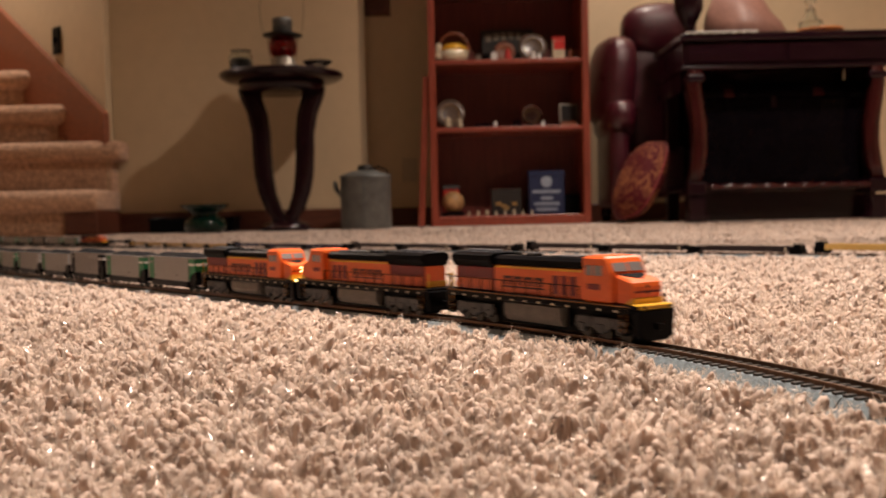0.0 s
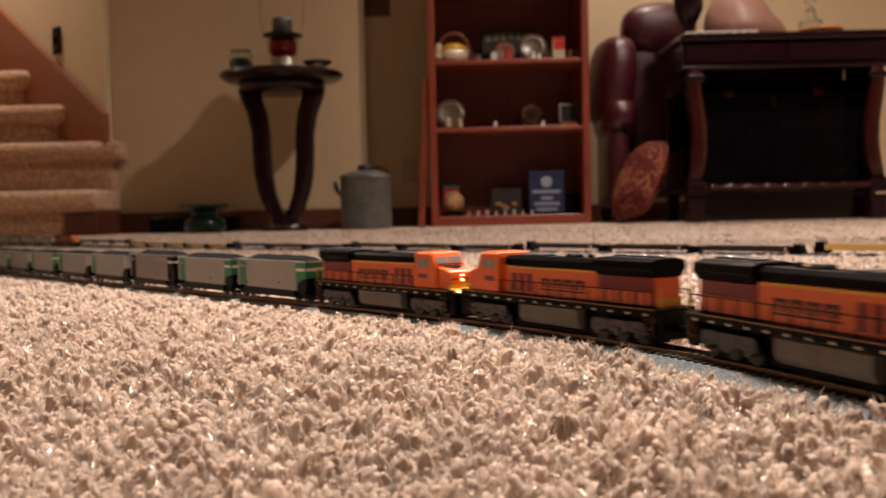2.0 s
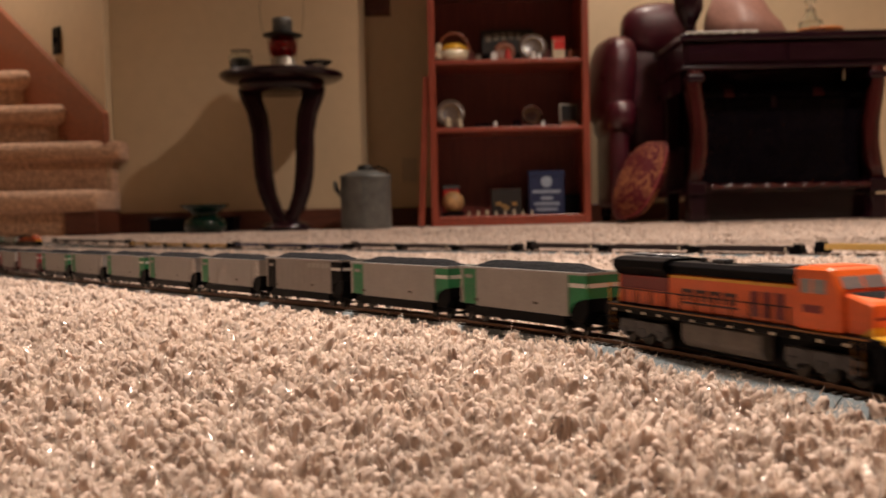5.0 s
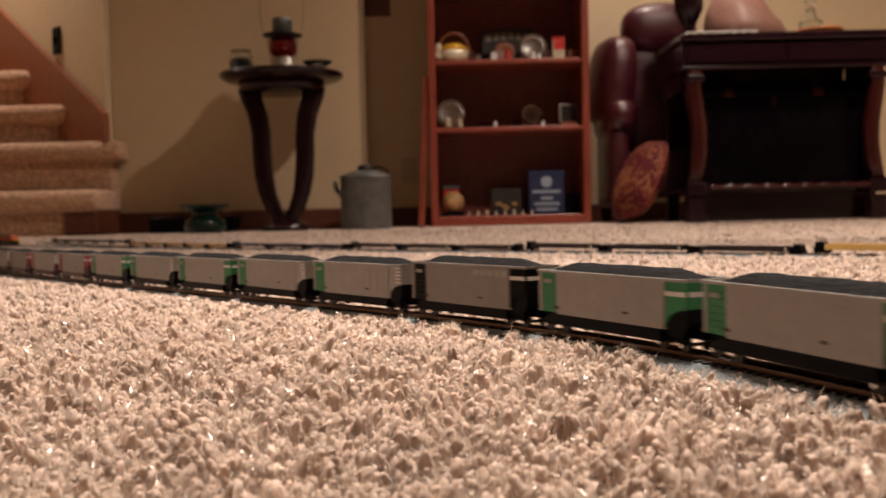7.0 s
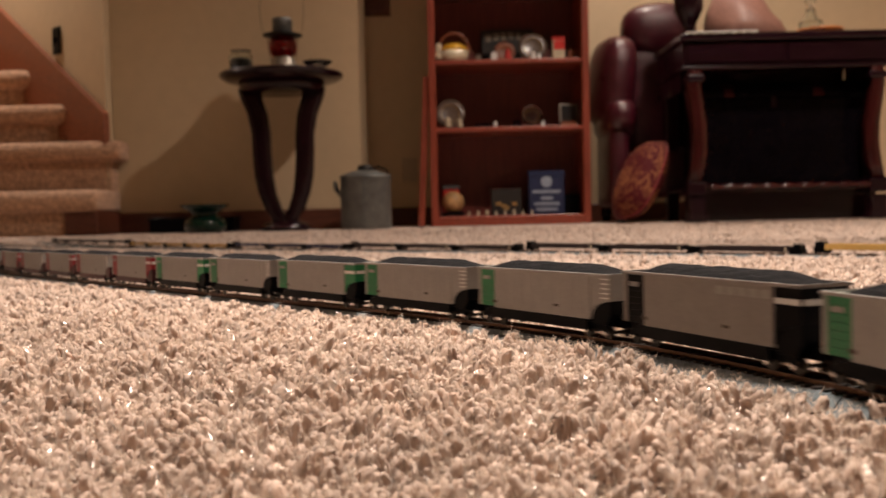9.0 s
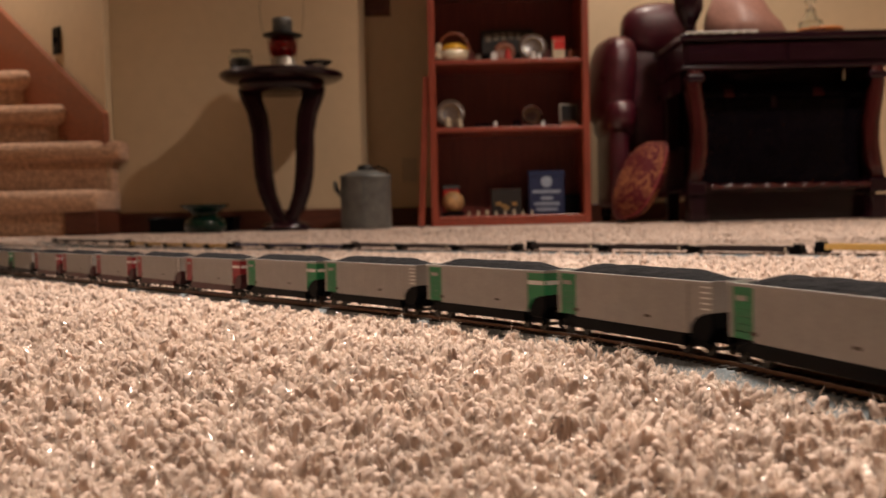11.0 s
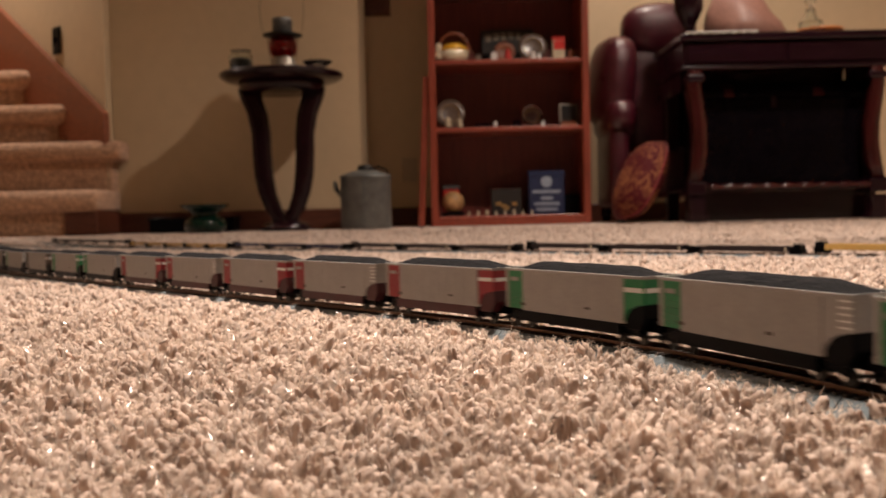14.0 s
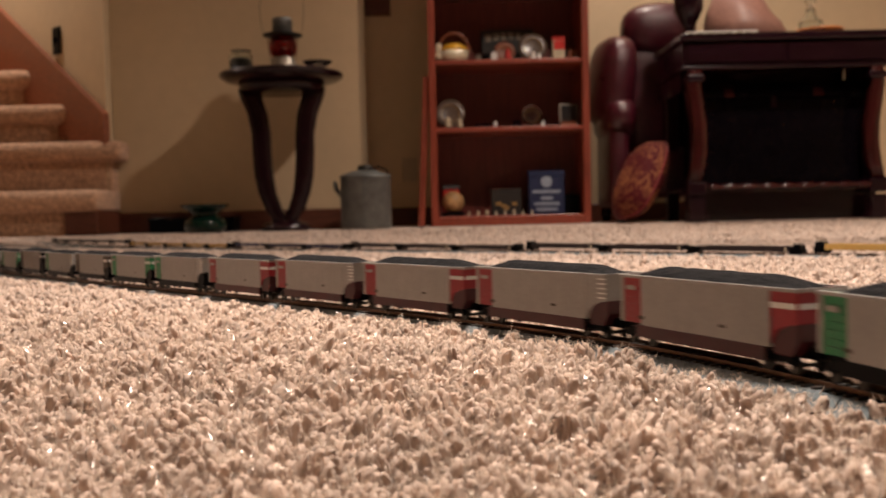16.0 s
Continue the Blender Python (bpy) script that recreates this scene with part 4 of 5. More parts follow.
# ---- console table ----
def console():
    top = thing("console_table", "dark mahogany console table with scrolled front legs", "console table", pose(0.885, 3.46, 0))
    W, D = 0.785, 0.42
    part("tabletop", box(0, -0.02, 0.664, W, D, 0.692, 0.006, seg=2), M_DARK, top, "polished overhanging top")
    part("frieze", box(0.012, 0.0, 0.575, W - 0.012, D - 0.02, 0.6635, 0.004), M_DARK, top)
    part("moulding", box(0.006, -0.012, 0.560, W - 0.006, D - 0.02, 0.5745, 0.005, seg=2), M_DARK, top)
    for k in (0, 1):
        part("drawer_front", box(0.03 + 0.37 * k, -0.006, 0.585, 0.385 + 0.37 * k, -0.0005, 0.655, 0.002), M_DARK, top)
    for side in (0, 1):
        xo = 0.030 if side == 0 else W - 0.085
        sgn = 1 if side == 0 else -1
        curve = [(0.000, 0.56), (-0.004, 0.50), (0.006, 0.43), (0.016, 0.36), (0.018, 0.28), (0.008, 0.20), (-0.004, 0.145)]
        bm = bmesh.new()
        rings = []
        for cx, cz in curve:
            rings.append([bm.verts.new((xo + 0.0275 + sgn * (-cx if side else cx) * (1 if not side else -1) + a, b, cz)) for a, b in ((-0.026, 0.0), (-0.02, -0.012), (0.02, -0.012), (0.026, 0.0), (0.026, 0.055), (-0.026, 0.055))])
        for r0, r1 in zip(rings, rings[1:]):
            for i in range(6):
                bm.faces.new((r0[i], r0[(i + 1) % 6], r1[(i + 1) % 6], r1[i]))
        bm.faces.new(rings[0])
        bm.faces.new(rings[-1][::-1])
        bmesh.ops.recalc_face_normals(bm, faces=bm.faces)
        part("scroll_leg", bm, M_LEGWOOD, top, "S-scrolled front leg", smooth=True)
        part("capital", box(xo - 0.006, -0.018, 0.515, xo + 0.061, 0.06, 0.5445, 0.008, seg=2), M_DARK, top)
        part("plinth_block", box(xo - 0.008, -0.02, 0.098, xo + 0.063, 0.07, 0.150, 0.006, seg=2), M_DARK, top)
        part("foot", prism([(xo - 0.012, 0.0), (xo + 0.067, 0.0), (xo + 0.056, 0.045), (xo + 0.06, 0.09), (xo - 0.005, 0.09), (xo - 0.001, 0.045)], -0.02, 0.06, 0.005, axis="y"), M_DARK, top)
        part("rear_leg", box(xo + 0.002, D - 0.08, 0, xo + 0.053, D - 0.025, 0.56, 0.004), M_DARK, top)
    for x in (0.018, W - 0.030):
        part("side_apron", box(x, 0.06, 0.49, x + 0.012, D - 0.082, 0.5598), M_DARK, top)
    part("back_panel", box(0.05, D - 0.022, 0.15, W - 0.05, D - 0.010, 0.558), M_DARK, top)
    part("bottom_shelf", box(0.024, -0.004, 0.112, W - 0.024, D - 0.02, 0.140, 0.008, seg=2), M_DARK, top, "low shelf with rounded front")
    # added dark sheet that fills the shaded gap under the shelf
    part("kick_panel", box(0.034, 0.062, 0.002, W - 0.034, 0.074, 0.1115), M_DARK, top, "added dark panel standing in for shade below the low shelf")
    # turned rail along the front of the low shelf
    rail = [(0.10 + 0.6 * i / 60, -0.010, 0.127) for i in range(61)]
    part("front_rail", tube(rail, [0.010 + 0.003 * math.sin(i * 0.9) for i in range(61)], 14), M_LEGWOOD, top, "turned and beaded rail", smooth=True)


console()
ch = thing("black_chest", "glossy black domed chest standing under the console table", "chest", pose(1.265, 3.56, 0.1405))
part("body", box(-0.285, 0, 0, 0.368, 0.23, 0.325, 0.008, seg=2), M_LACQUER, ch)
part("lid", prism([(0.12 - 0.125 * math.cos(a), 0.3255 + 0.075 * math.sin(a)) for a in [i * math.pi / 14 for i in range(15)]], -0.288, 0.371, 0.004, axis="x"), M_LACQUER, ch, "domed glossy lid")
# two red bands modelled where red glints show on the lid
for x in (-0.17, 0.17):
    part("strap", prism([(0.12 - 0.128 * math.cos(a), 0.327 + 0.078 * math.sin(a)) for a in [i * math.pi / 14 for i in range(15)]], x - 0.02, x + 0.02, axis="x"), M_LEGWOOD, ch, "polished dark red band standing in for a glint")
part("clasp", box(-0.012, -0.006, 0.285, 0.012, -0.0005, 0.33, 0.002), M_DARK, ch)

# things on the console
TOPZ = 0.6925
runner = thing("table_runner", "white lace runner lying on the console table", "table runner", pose(1.03, 3.458, TOPZ + 0.0005))
bm = bmesh.new()
n = 24
rows = []
for j, (yy, zz) in enumerate(((-0.0225, -0.004), (-0.0225, 0.002), (-0.019, 0.005), (0.05, 0.004), (0.36, 0.004))):
    rows.append([bm.verts.new((-0.12 + 0.26 * i / n, yy, zz + (0.003 * math.sin(i * 1.9) if j == 0 else 0))) for i in range(n + 1)])
for r0, r1 in zip(rows, rows[1:]):
    for i in range(n):
        bm.faces.new((r0[i], r0[i + 1], r1[i + 1], r1[i]))
bmesh.ops.solidify(bm, geom=list(bm.faces), thickness=-0.0015)
part("lace", bm, M_WHITE, runner, smooth=True)
part("hem", tube([(-0.12 + 0.26 * i / n, -0.0235, -0.003 + 0.003 * math.sin(i * 1.9)) for i in range(n + 1)], 0.0014, 6), M_CREAM, runner)
vs = thing("urn", "dark bronze urn with flared foot", "urn", pose(0.985, 3.70, TOPZ + 0.0055))
part("body", lathe([(0, 0), (0.045, 0), (0.047, 0.012), (0.022, 0.03), (0.016, 0.055), (0.032, 0.085), (0.055, 0.13), (0.058, 0.18), (0.04, 0.24), (0.05, 0.27), (0, 0.26)], 32), M_DARK, vs, smooth=True)
part("collar", lathe([(0.014, 0.05), (0.022, 0.055), (0.014, 0.06)], 24), M_DARK, vs)
bw = thing("stone_ornament", "large dull pink rough stone ornament on the console table", "ornament", pose(1.205, 3.68, TOPZ + 0.004))
bm = lathe([(0, 0), (0.135, 0), (0.150, 0.02), (0.146, 0.06), (0.126, 0.11), (0.10, 0.16), (0.06, 0.20), (0, 0.215)], 44)
for v in bm.verts:
    if v.co.z > 0.001:
        v.co += Vector((-0.28 * v.co.z, 0, 0)) + 0.016 * noise.noise_vector(v.co * 16)
part("stone", bm, M_PINK, bw, smooth=True)
part("base", lathe([(0, -0.003), (0.12, -0.003), (0.125, 0.001), (0, 0.002)], 36), M_DARK, bw)
tr = thing("orange_dish", "orange wooden dish on the console table", "dish", pose(1.44, 3.56, TOPZ))
part("dish", lathe([(0, 0.002), (0.06, 0.002), (0.085, 0.016), (0.088, 0.022), (0.08, 0.02), (0.055, 0.007), (0, 0.007)], 36), M_ORANGEWOOD, tr, smooth=True)
part("sweets", moved(puff(0.055, 0.04, 0.014, 0.9), pose(0.015, 0, 0.018)), M_ORANGEWOOD, tr, smooth=True)
dc = thing("glass_decanter", "clear cut-glass decanter with round stopper", "decanter", pose(1.425, 3.60, TOPZ + 0.0075))
part("body", lathe([(0, 0.002), (0.035, 0.002), (0.045, 0.02), (0.045, 0.05), (0.022, 0.075), (0.016, 0.095), (0.02, 0.10), (0.014, 0.10), (0.012, 0.09), (0.018, 0.073), (0.040, 0.048), (0.040, 0.02), (0, 0.009)], 16), M_CLEAR, dc)
part("stopper", lathe([(0, 0.101), (0.010, 0.101), (0.009, 0.112), (0.020, 0.126), (0.016, 0.142), (0, 0.148)], 14), M_CLEAR, dc)

# ceiling fittings that hold the bulbs
for lx, ly, lw, lc in LAMPS:
    c = thing("ceiling_downlight", "round white ceiling downlight", "ceiling light", pose(lx, ly, 2.45), group="ceiling lights")
    part("trim_ring", lathe([(0.085, -0.001), (0.11, -0.001), (0.105, -0.014), (0.09, -0.014)], 32), M_WHITE, c)
    part("can", lathe([(0.089, -0.002), (0.089, -0.012), (0.0, -0.003)], 24), M_WHITE, c)

# ---- train ----
MM = 0.001


def mbox(x0, y0, z0, x1, y1, z1, bevel=0.0, bm=None):
    return box(x0 * MM, y0 * MM, z0 * MM, x1 * MM, y1 * MM, z1 * MM, bevel * MM, bm)


def mprism(outline, a, b, bevel=0.0, bm=None, axis="y"):
    return prism([(p * MM, q * MM) for p, q in outline], a * MM, b * MM, bevel * MM, bm, axis)


def wheelset(x, r, parent):
    bm = None
    for y in (-5.0, 5.0):
        bm = cyl_y(x * MM, r * MM, (y - 0.7) * MM, (y + 0.7) * MM, r * MM, 16, bm)
    cyl_y(x * MM, r * MM, -4.4 * MM, 4.4 * MM, 0.7 * MM, 8, bm)
    part("wheelset", bm, M_WHEEL, parent)


LIFT = 2.0


def raise_body(top, knee):
    """Sets the car body higher on its trucks: everything above the knee (mm) goes up, what is below is drawn out."""
    for ob in top.children_recursive:
        if ob.type != "MESH" or ob.name.startswith(("wheelset", "bearing_cap")):
            continue
        for v in ob.data.vertices:
            z = v.co.z / MM
            v.co.z = (z + LIFT if z > knee else z * (knee + LIFT) / knee) * MM
    return top


def loco_truck(x, parent):
    bm = bmesh.new()
    for y0, y1 in ((-8.6, -7.0), (7.0, 8.6)):
        mprism([(x - 15, 4.2), (x - 12, 2.6), (x - 6, 4.6), (x - 2, 2.6), (x + 2, 2.6), (x + 6, 4.6), (x + 12, 2.6), (x + 15, 4.2), (x + 14, 7.6), (x - 14, 7.6)], y0, y1, 0.25, bm)
        for ax in (-11, 0, 11):
            mbox(x + ax - 1.6, y0 - 0.5, 2.4, x + ax + 1.6, y1 + 0.5, 5.4, 0.3, bm)
        for ax in (-5.5, 5.5):
            mbox(x + ax - 1.1, y0 - 0.4, 4.2, x + ax + 1.1, y1 + 0.4, 7.2, 0.3, bm)
    tr = part("truck", bm, M_TRUCK, parent, "grey plastic six-wheel truck sideframes")
    for ax in (-11, 0, 11):
        wheelset(x + ax, 3.4, tr)
    return tr


def locomotive(label, lit):
    """Wide-cab six-axle diesel, front towards +x."""
    top = thing("locomotive", label, "model locomotive", group="locomotives")
    part("frame", mprism([(-65.8, 11), (63.5, 11), (63.5, 12.3), (-65.8, 12.3)], -9.4, 9.4, 0.15), M_BLACK, top, "black walkway deck")
    bm = bmesh.new()
    for y in (-9.5, 9.5):
        mbox(-64, min(y, y * 0.93), 9.7, 61, max(y, y * 0.93), 11.1, 0.1, bm)
    part("side_sill", bm, M_BLACK, top)
    bm = bmesh.new()
    for y in (-9.62, 9.42):
        mbox(-63.5, y, 11.75, 60, y + 0.2, 12.15, 0, bm)
    part("sill_stripe", bm, M_GOLD, top, "thin yellow stripe along the deck edge")
    part("hood", mbox(-30, -6.4, 12.3, 33, 6.4, 24.6, 0.5), M_ORANGE, top, "orange engine hood")
    part("rear_hood", mbox(-60.0, -6.4, 12.3, -30.2, 6.4, 23.4, 0.5), M_RUST, top, "dark red rear hood section")
    part("rear_panel", mbox(-61.4, -6.2, 12.3, -60.1, 6.2, 23.2, 0.4), M_ORANGE, top, "orange rear end panel")
    part("rear_band", mbox(-61.7, -6.3, 12.35, -61.35, 6.3, 15.6, 0.1), M_YELLOW, top, "yellow band low on the rear end")
    for y in (-7.9, 7.3):
        part("corner_rail", mbox(-65.6, y, 12.2, -65.0, y + 0.6, 19.5), M_YELLOW, top, "yellow end handrail")
    part("hood_roof", mprism([(-6.6, 24.8), (6.6, 24.8), (6.4, 27.4), (4.4, 28.8), (-4.4, 28.8), (-6.4, 27.4)], -30, 32, 0.2, axis="x"), M_BLACK, top, "black hood roof")
    part("radiator", mprism([(-6.6, 23.2), (6.6, 23.2), (9.0, 26.2), (8.6, 28.8), (5.5, 29.8), (-5.5, 29.8), (-8.6, 28.8), (-9.0, 26.2)], -61.5, -29.6, 0.25, axis="x"), M_BLACK, top, "black flared radiator housing")
    part("radiator_top", mbox(-60, -5.2, 29.75, -32, 5.2, 30.05, 0.1), M_GREYROOF, top, "worn grey radiator screen")
    for x in (-55, -46, -37.5):
        part("radiator_fan", lathe([(0, 0), (3.6 * MM, 0), (3.6 * MM, 0.7 * MM), (3.0 * MM, 1.0 * MM), (0, 0.8 * MM)], 16, cx=x * MM, z=29.9 * MM), M_GREYROOF, top)
    part("exhaust_housing", mbox(-12, -2.2, 28.6, -5, 2.2, 30.2, 0.3), M_GREYROOF, top)
    part("dynamic_brake", mbox(8, -4.0, 28.6, 24, 4.0, 29.6, 0.3), M_GREYROOF, top)
    bm = bmesh.new()
    for y in (-6.55, 6.35):
        mbox(-29, y, 23.4, 30, y + 0.2, 24.3, 0, bm)
    part("hood_stripe", bm, M_YELLOW, top, "narrow yellow line under the roof")
    # louvre doors and lettering bars along the hood
    for y in (-6.62, 6.42):
        bm = bmesh.new()
        for k in range(7):
            mbox(-59.4 + k * 4.2, y, 12.9, -56.4 + k * 4.2, y + 0.2, 18.2, 0, bm)
        tagged(part("hood_door_panel", bm, M_ORANGE, top), kind="stuff")
        bm = bmesh.new()
        for k in range(4):
            x = -22 + k * 7.2
            mbox(x, y - 0.02, 18.9, x + 5.6, y + 0.22, 20.0, 0, bm)
            mbox(x, y - 0.02, 16.2, x + 1.5, y + 0.22, 18.9, 0, bm)
            mbox(x + 3.6, y - 0.02, 16.2, x + 5.2, y + 0.22, 18.9, 0, bm)
            mbox(x - 0.4, y - 0.02, 15.0, x + 6.4, y + 0.22, 15.7, 0, bm)
        tagged(part("lettering", bm, M_LETTER, top, "dark lettering bars on the hood"), kind="stuff")
        bm = bmesh.new()
        for k in range(3):
            mbox(12 + k * 5.4, y, 13.8, 15.6 + k * 5.4, y + 0.2, 21.5, 0, bm)
        tagged(part("louvre", bm, M_RUST, top, "dark louvred doors"), kind="stuff")
    # cab with sloped windshield, nose
    part("cab", mprism([(33, 12.3), (50.5, 12.3), (50.5, 23.6), (48.0, 28.4), (46.6, 30.2), (34, 30.2), (33, 29)], -9.2, 9.2, 0.9), M_ORANGE, top, "orange wide cab with rounded roof")
    cab = top.children[-1]
    for y in (-9.32, 9.12):
        part("side_window", mbox(35.6, y, 22.8, 39.6, y + 0.2, 26.8, 0.08), M_PANE_GLARE, cab)
        part("side_window", mbox(40.4, y, 22.8, 45.0, y + 0.2, 26.8, 0.08), M_PANE_GLARE, cab)
        part("number_bar", mbox(36.5, y + 0.02, 17.4, 43.5, y + 0.18, 19.6), M_RUST, cab, "dark lettering bar under the window")
    for y0, y1 in ((-7.6, -0.5), (0.5, 7.6)):
        bm = mbox(-0.15, y0, 0, 0.15, y1, 3.7, 0.08)
        bm.transform(Matrix.Translation((50.1 * MM, 0, 24.5 * MM)) @ Matrix.Rotation(-0.48, 4, "Y"))
        part("windshield", bm, M_PANE_GLARE, cab)
    part("roof_glare_panel", mbox(36, -6.5, 30.15, 45, 6.5, 30.5, 0.2), M_ORANGE, cab)
    part("nose", mprism([(50.3, 12.3), (59.6, 12.3), (59.9, 20.0), (58.8, 21.4), (50.3, 23.6)], -7.6, 7.6, 0.8), M_ORANGE, top, "orange sloped nose")
    part("nose_band", mprism([(54.5, 12.4), (60.1, 12.4), (60.1, 15.2), (58.0, 14.4)], -7.75, 7.75, 0.3), M_YELLOW, top, "yellow lower nose band")
    bm = mprism([(50.9, -6.6), (50.9, 6.6), (53.2, 5.2), (57.0, 0.0), (53.2, -5.2)], 0.0, 0.25, axis="z")
    bm.transform(Matrix.Translation((50.3 * MM, 0, 23.55 * MM)) @ Matrix.Rotation(0.253, 4, "Y") @ Matrix.Translation((-50.3 * MM, 0, 0)))
    part("nose_emblem", bm, M_COAL, top, "black emblem drawn as a plain wedge")
    part("nose_stripe", mbox(59.5, -6.8, 16.9, 59.95, 6.8, 17.6), M_RUST, top)
    part("anticlimber", mbox(60.0, -8.6, 11.0, 64.4, 8.6, 12.9, 0.4), M_YELLOW, top, "yellow anticlimber shelf")
    part("pilot", mprism([(-9.2, 10.9), (9.2, 10.9), (8.6, 2.4), (5.5, 1.2), (-5.5, 1.2), (-8.6, 2.4)], 60.8, 64.6, 0.4, axis="x"), M_BLACK, top, "black snowplough pilot")
    part("rear_pilot", mprism([(-9.2, 10.9), (9.2, 10.9), (8.2, 2.6), (-8.2, 2.6)], -66.5, -63.5, 0.4, axis="x"), M_BLACK, top)
    for x0 in (54.5, -62.5):
        for y0 in (-9.5, 7.6):
            bm = bmesh.new()
            for k in range(4):
                mbox(x0, y0, 2.6 + 2.2 * k, x0 + 3.6, y0 + 1.9, 3.3 + 2.2 * k, 0, bm)
            side_bm = bmesh.new()
            for dx in (0, 3.3):
                mbox(x0 + dx, y0 if y0 < 0 else y0 + 1.6, 3.6, x0 + dx + 0.3, y0 + 0.3 if y0 < 0 else y0 + 1.9, 11.2, 0, side_bm)
            part("step_rail", side_bm, M_GOLD, top, "thin yellow step rails")
            tagged(part("boarding_ladder", bm, M_BLACK, top, "black boarding steps"), kind="stuff")
    for y in (-9.3, 9.3):
        bm = tube([(-63 * MM, y * MM, 18.2 * MM), (32 * MM, y * MM, 18.2 * MM)], 0.22 * MM, 5)
        for k in range(12):
            x = -62 + k * 8.5
            tube([(x * MM, y * MM, 12 * MM), (x * MM, y * MM, 18.3 * MM)], 0.22 * MM, 5, bm)
        part("handrail", bm, M_BLACK, top, "thin black handrail")
        bm = bmesh.new()
        for k in range(13):
            mbox(-60 + k * 9.3, y - 0.35, 9.8, -58.2 + k * 9.3, y + 0.35, 10.5, 0, bm)
        tagged(part("sill_plate", bm, M_CREAM, top), kind="stuff")
    part("centre_sill", mbox(-59, -4.0, 1.0, 59, 4.0, 11.0), M_BLACK, top, "black underframe")
    part("fuel_tank", mprism([(-8.4, 9.2), (8.4, 9.2), (8.6, 4.6), (6.6, 2.4), (-6.6, 2.4), (-8.6, 4.6)], -20, 19, 0.4, axis="x"), M_TANK, top, "grey fuel tank")
    for x in (-43, 43):
        loco_truck(x, top)
    for x0, x1 in ((64, 66.4), (-72, -66)):
        part("coupler", mbox(x0, -1.2, 4.6, x1, 1.2, 6.8, 0.3), M_BLACK, top)
    hm = M_GLOW if lit else M_GLASSDARK
    for y in (-2.2, 1.0):
        part("headlight", cyl_lens(59.9, -0.4, 19.2 if y < 0 else 17.0, 0.55), hm, top, "glowing warm headlight" if lit else "clear headlight lens")
    for y in (-6.6, 6.6):
        part("ditch_light", cyl_lens(64.6, y, 12.0, 0.6), hm, top, "glowing warm ditch light" if lit else "clear ditch light lens")
    part("horn", mbox(-20, -0.8, 28.6, -17, 0.8, 30.4, 0.2), M_TRUCK, top)
    return raise_body(top, 11.0)


def cyl_lens(x, y, z, r):
    n = 12
    return prism([((y + r * math.cos(2 * math.pi * i / n)) * MM, (z + r * math.sin(2 * math.pi * i / n)) * MM) for i in range(n)], (x - 0.4) * MM, (x + 0.45) * MM, axis="x")


def coal_heap(x0, x1, w, z0, z1, seed):
    r = random.Random(seed)
    nx, ny = 30, 10
    bm = bmesh.new()
    g = []
    for i in range(nx + 1):
        u = i / nx
        row = []
        for j in range(ny + 1):
            v = 2 * j / ny - 1
            e = min(1.0, math.sin(math.pi * min(max(u, 0.0), 1.0)) * 2.1) * (1 - 0.75 * v * v)
            z = z0 + (z1 - z0) * max(0, e) + r.uniform(-0.28, 0.28)
            row.append(bm.verts.new(((x0 + (x1 - x0) * u) * MM, w * v * MM, z * MM)))
        g.append(row)
    for i in range(nx):
        for j in range(ny):
            bm.faces.new((g[i][j], g[i + 1][j], g[i + 1][j + 1], g[i][j + 1]))
    return bm


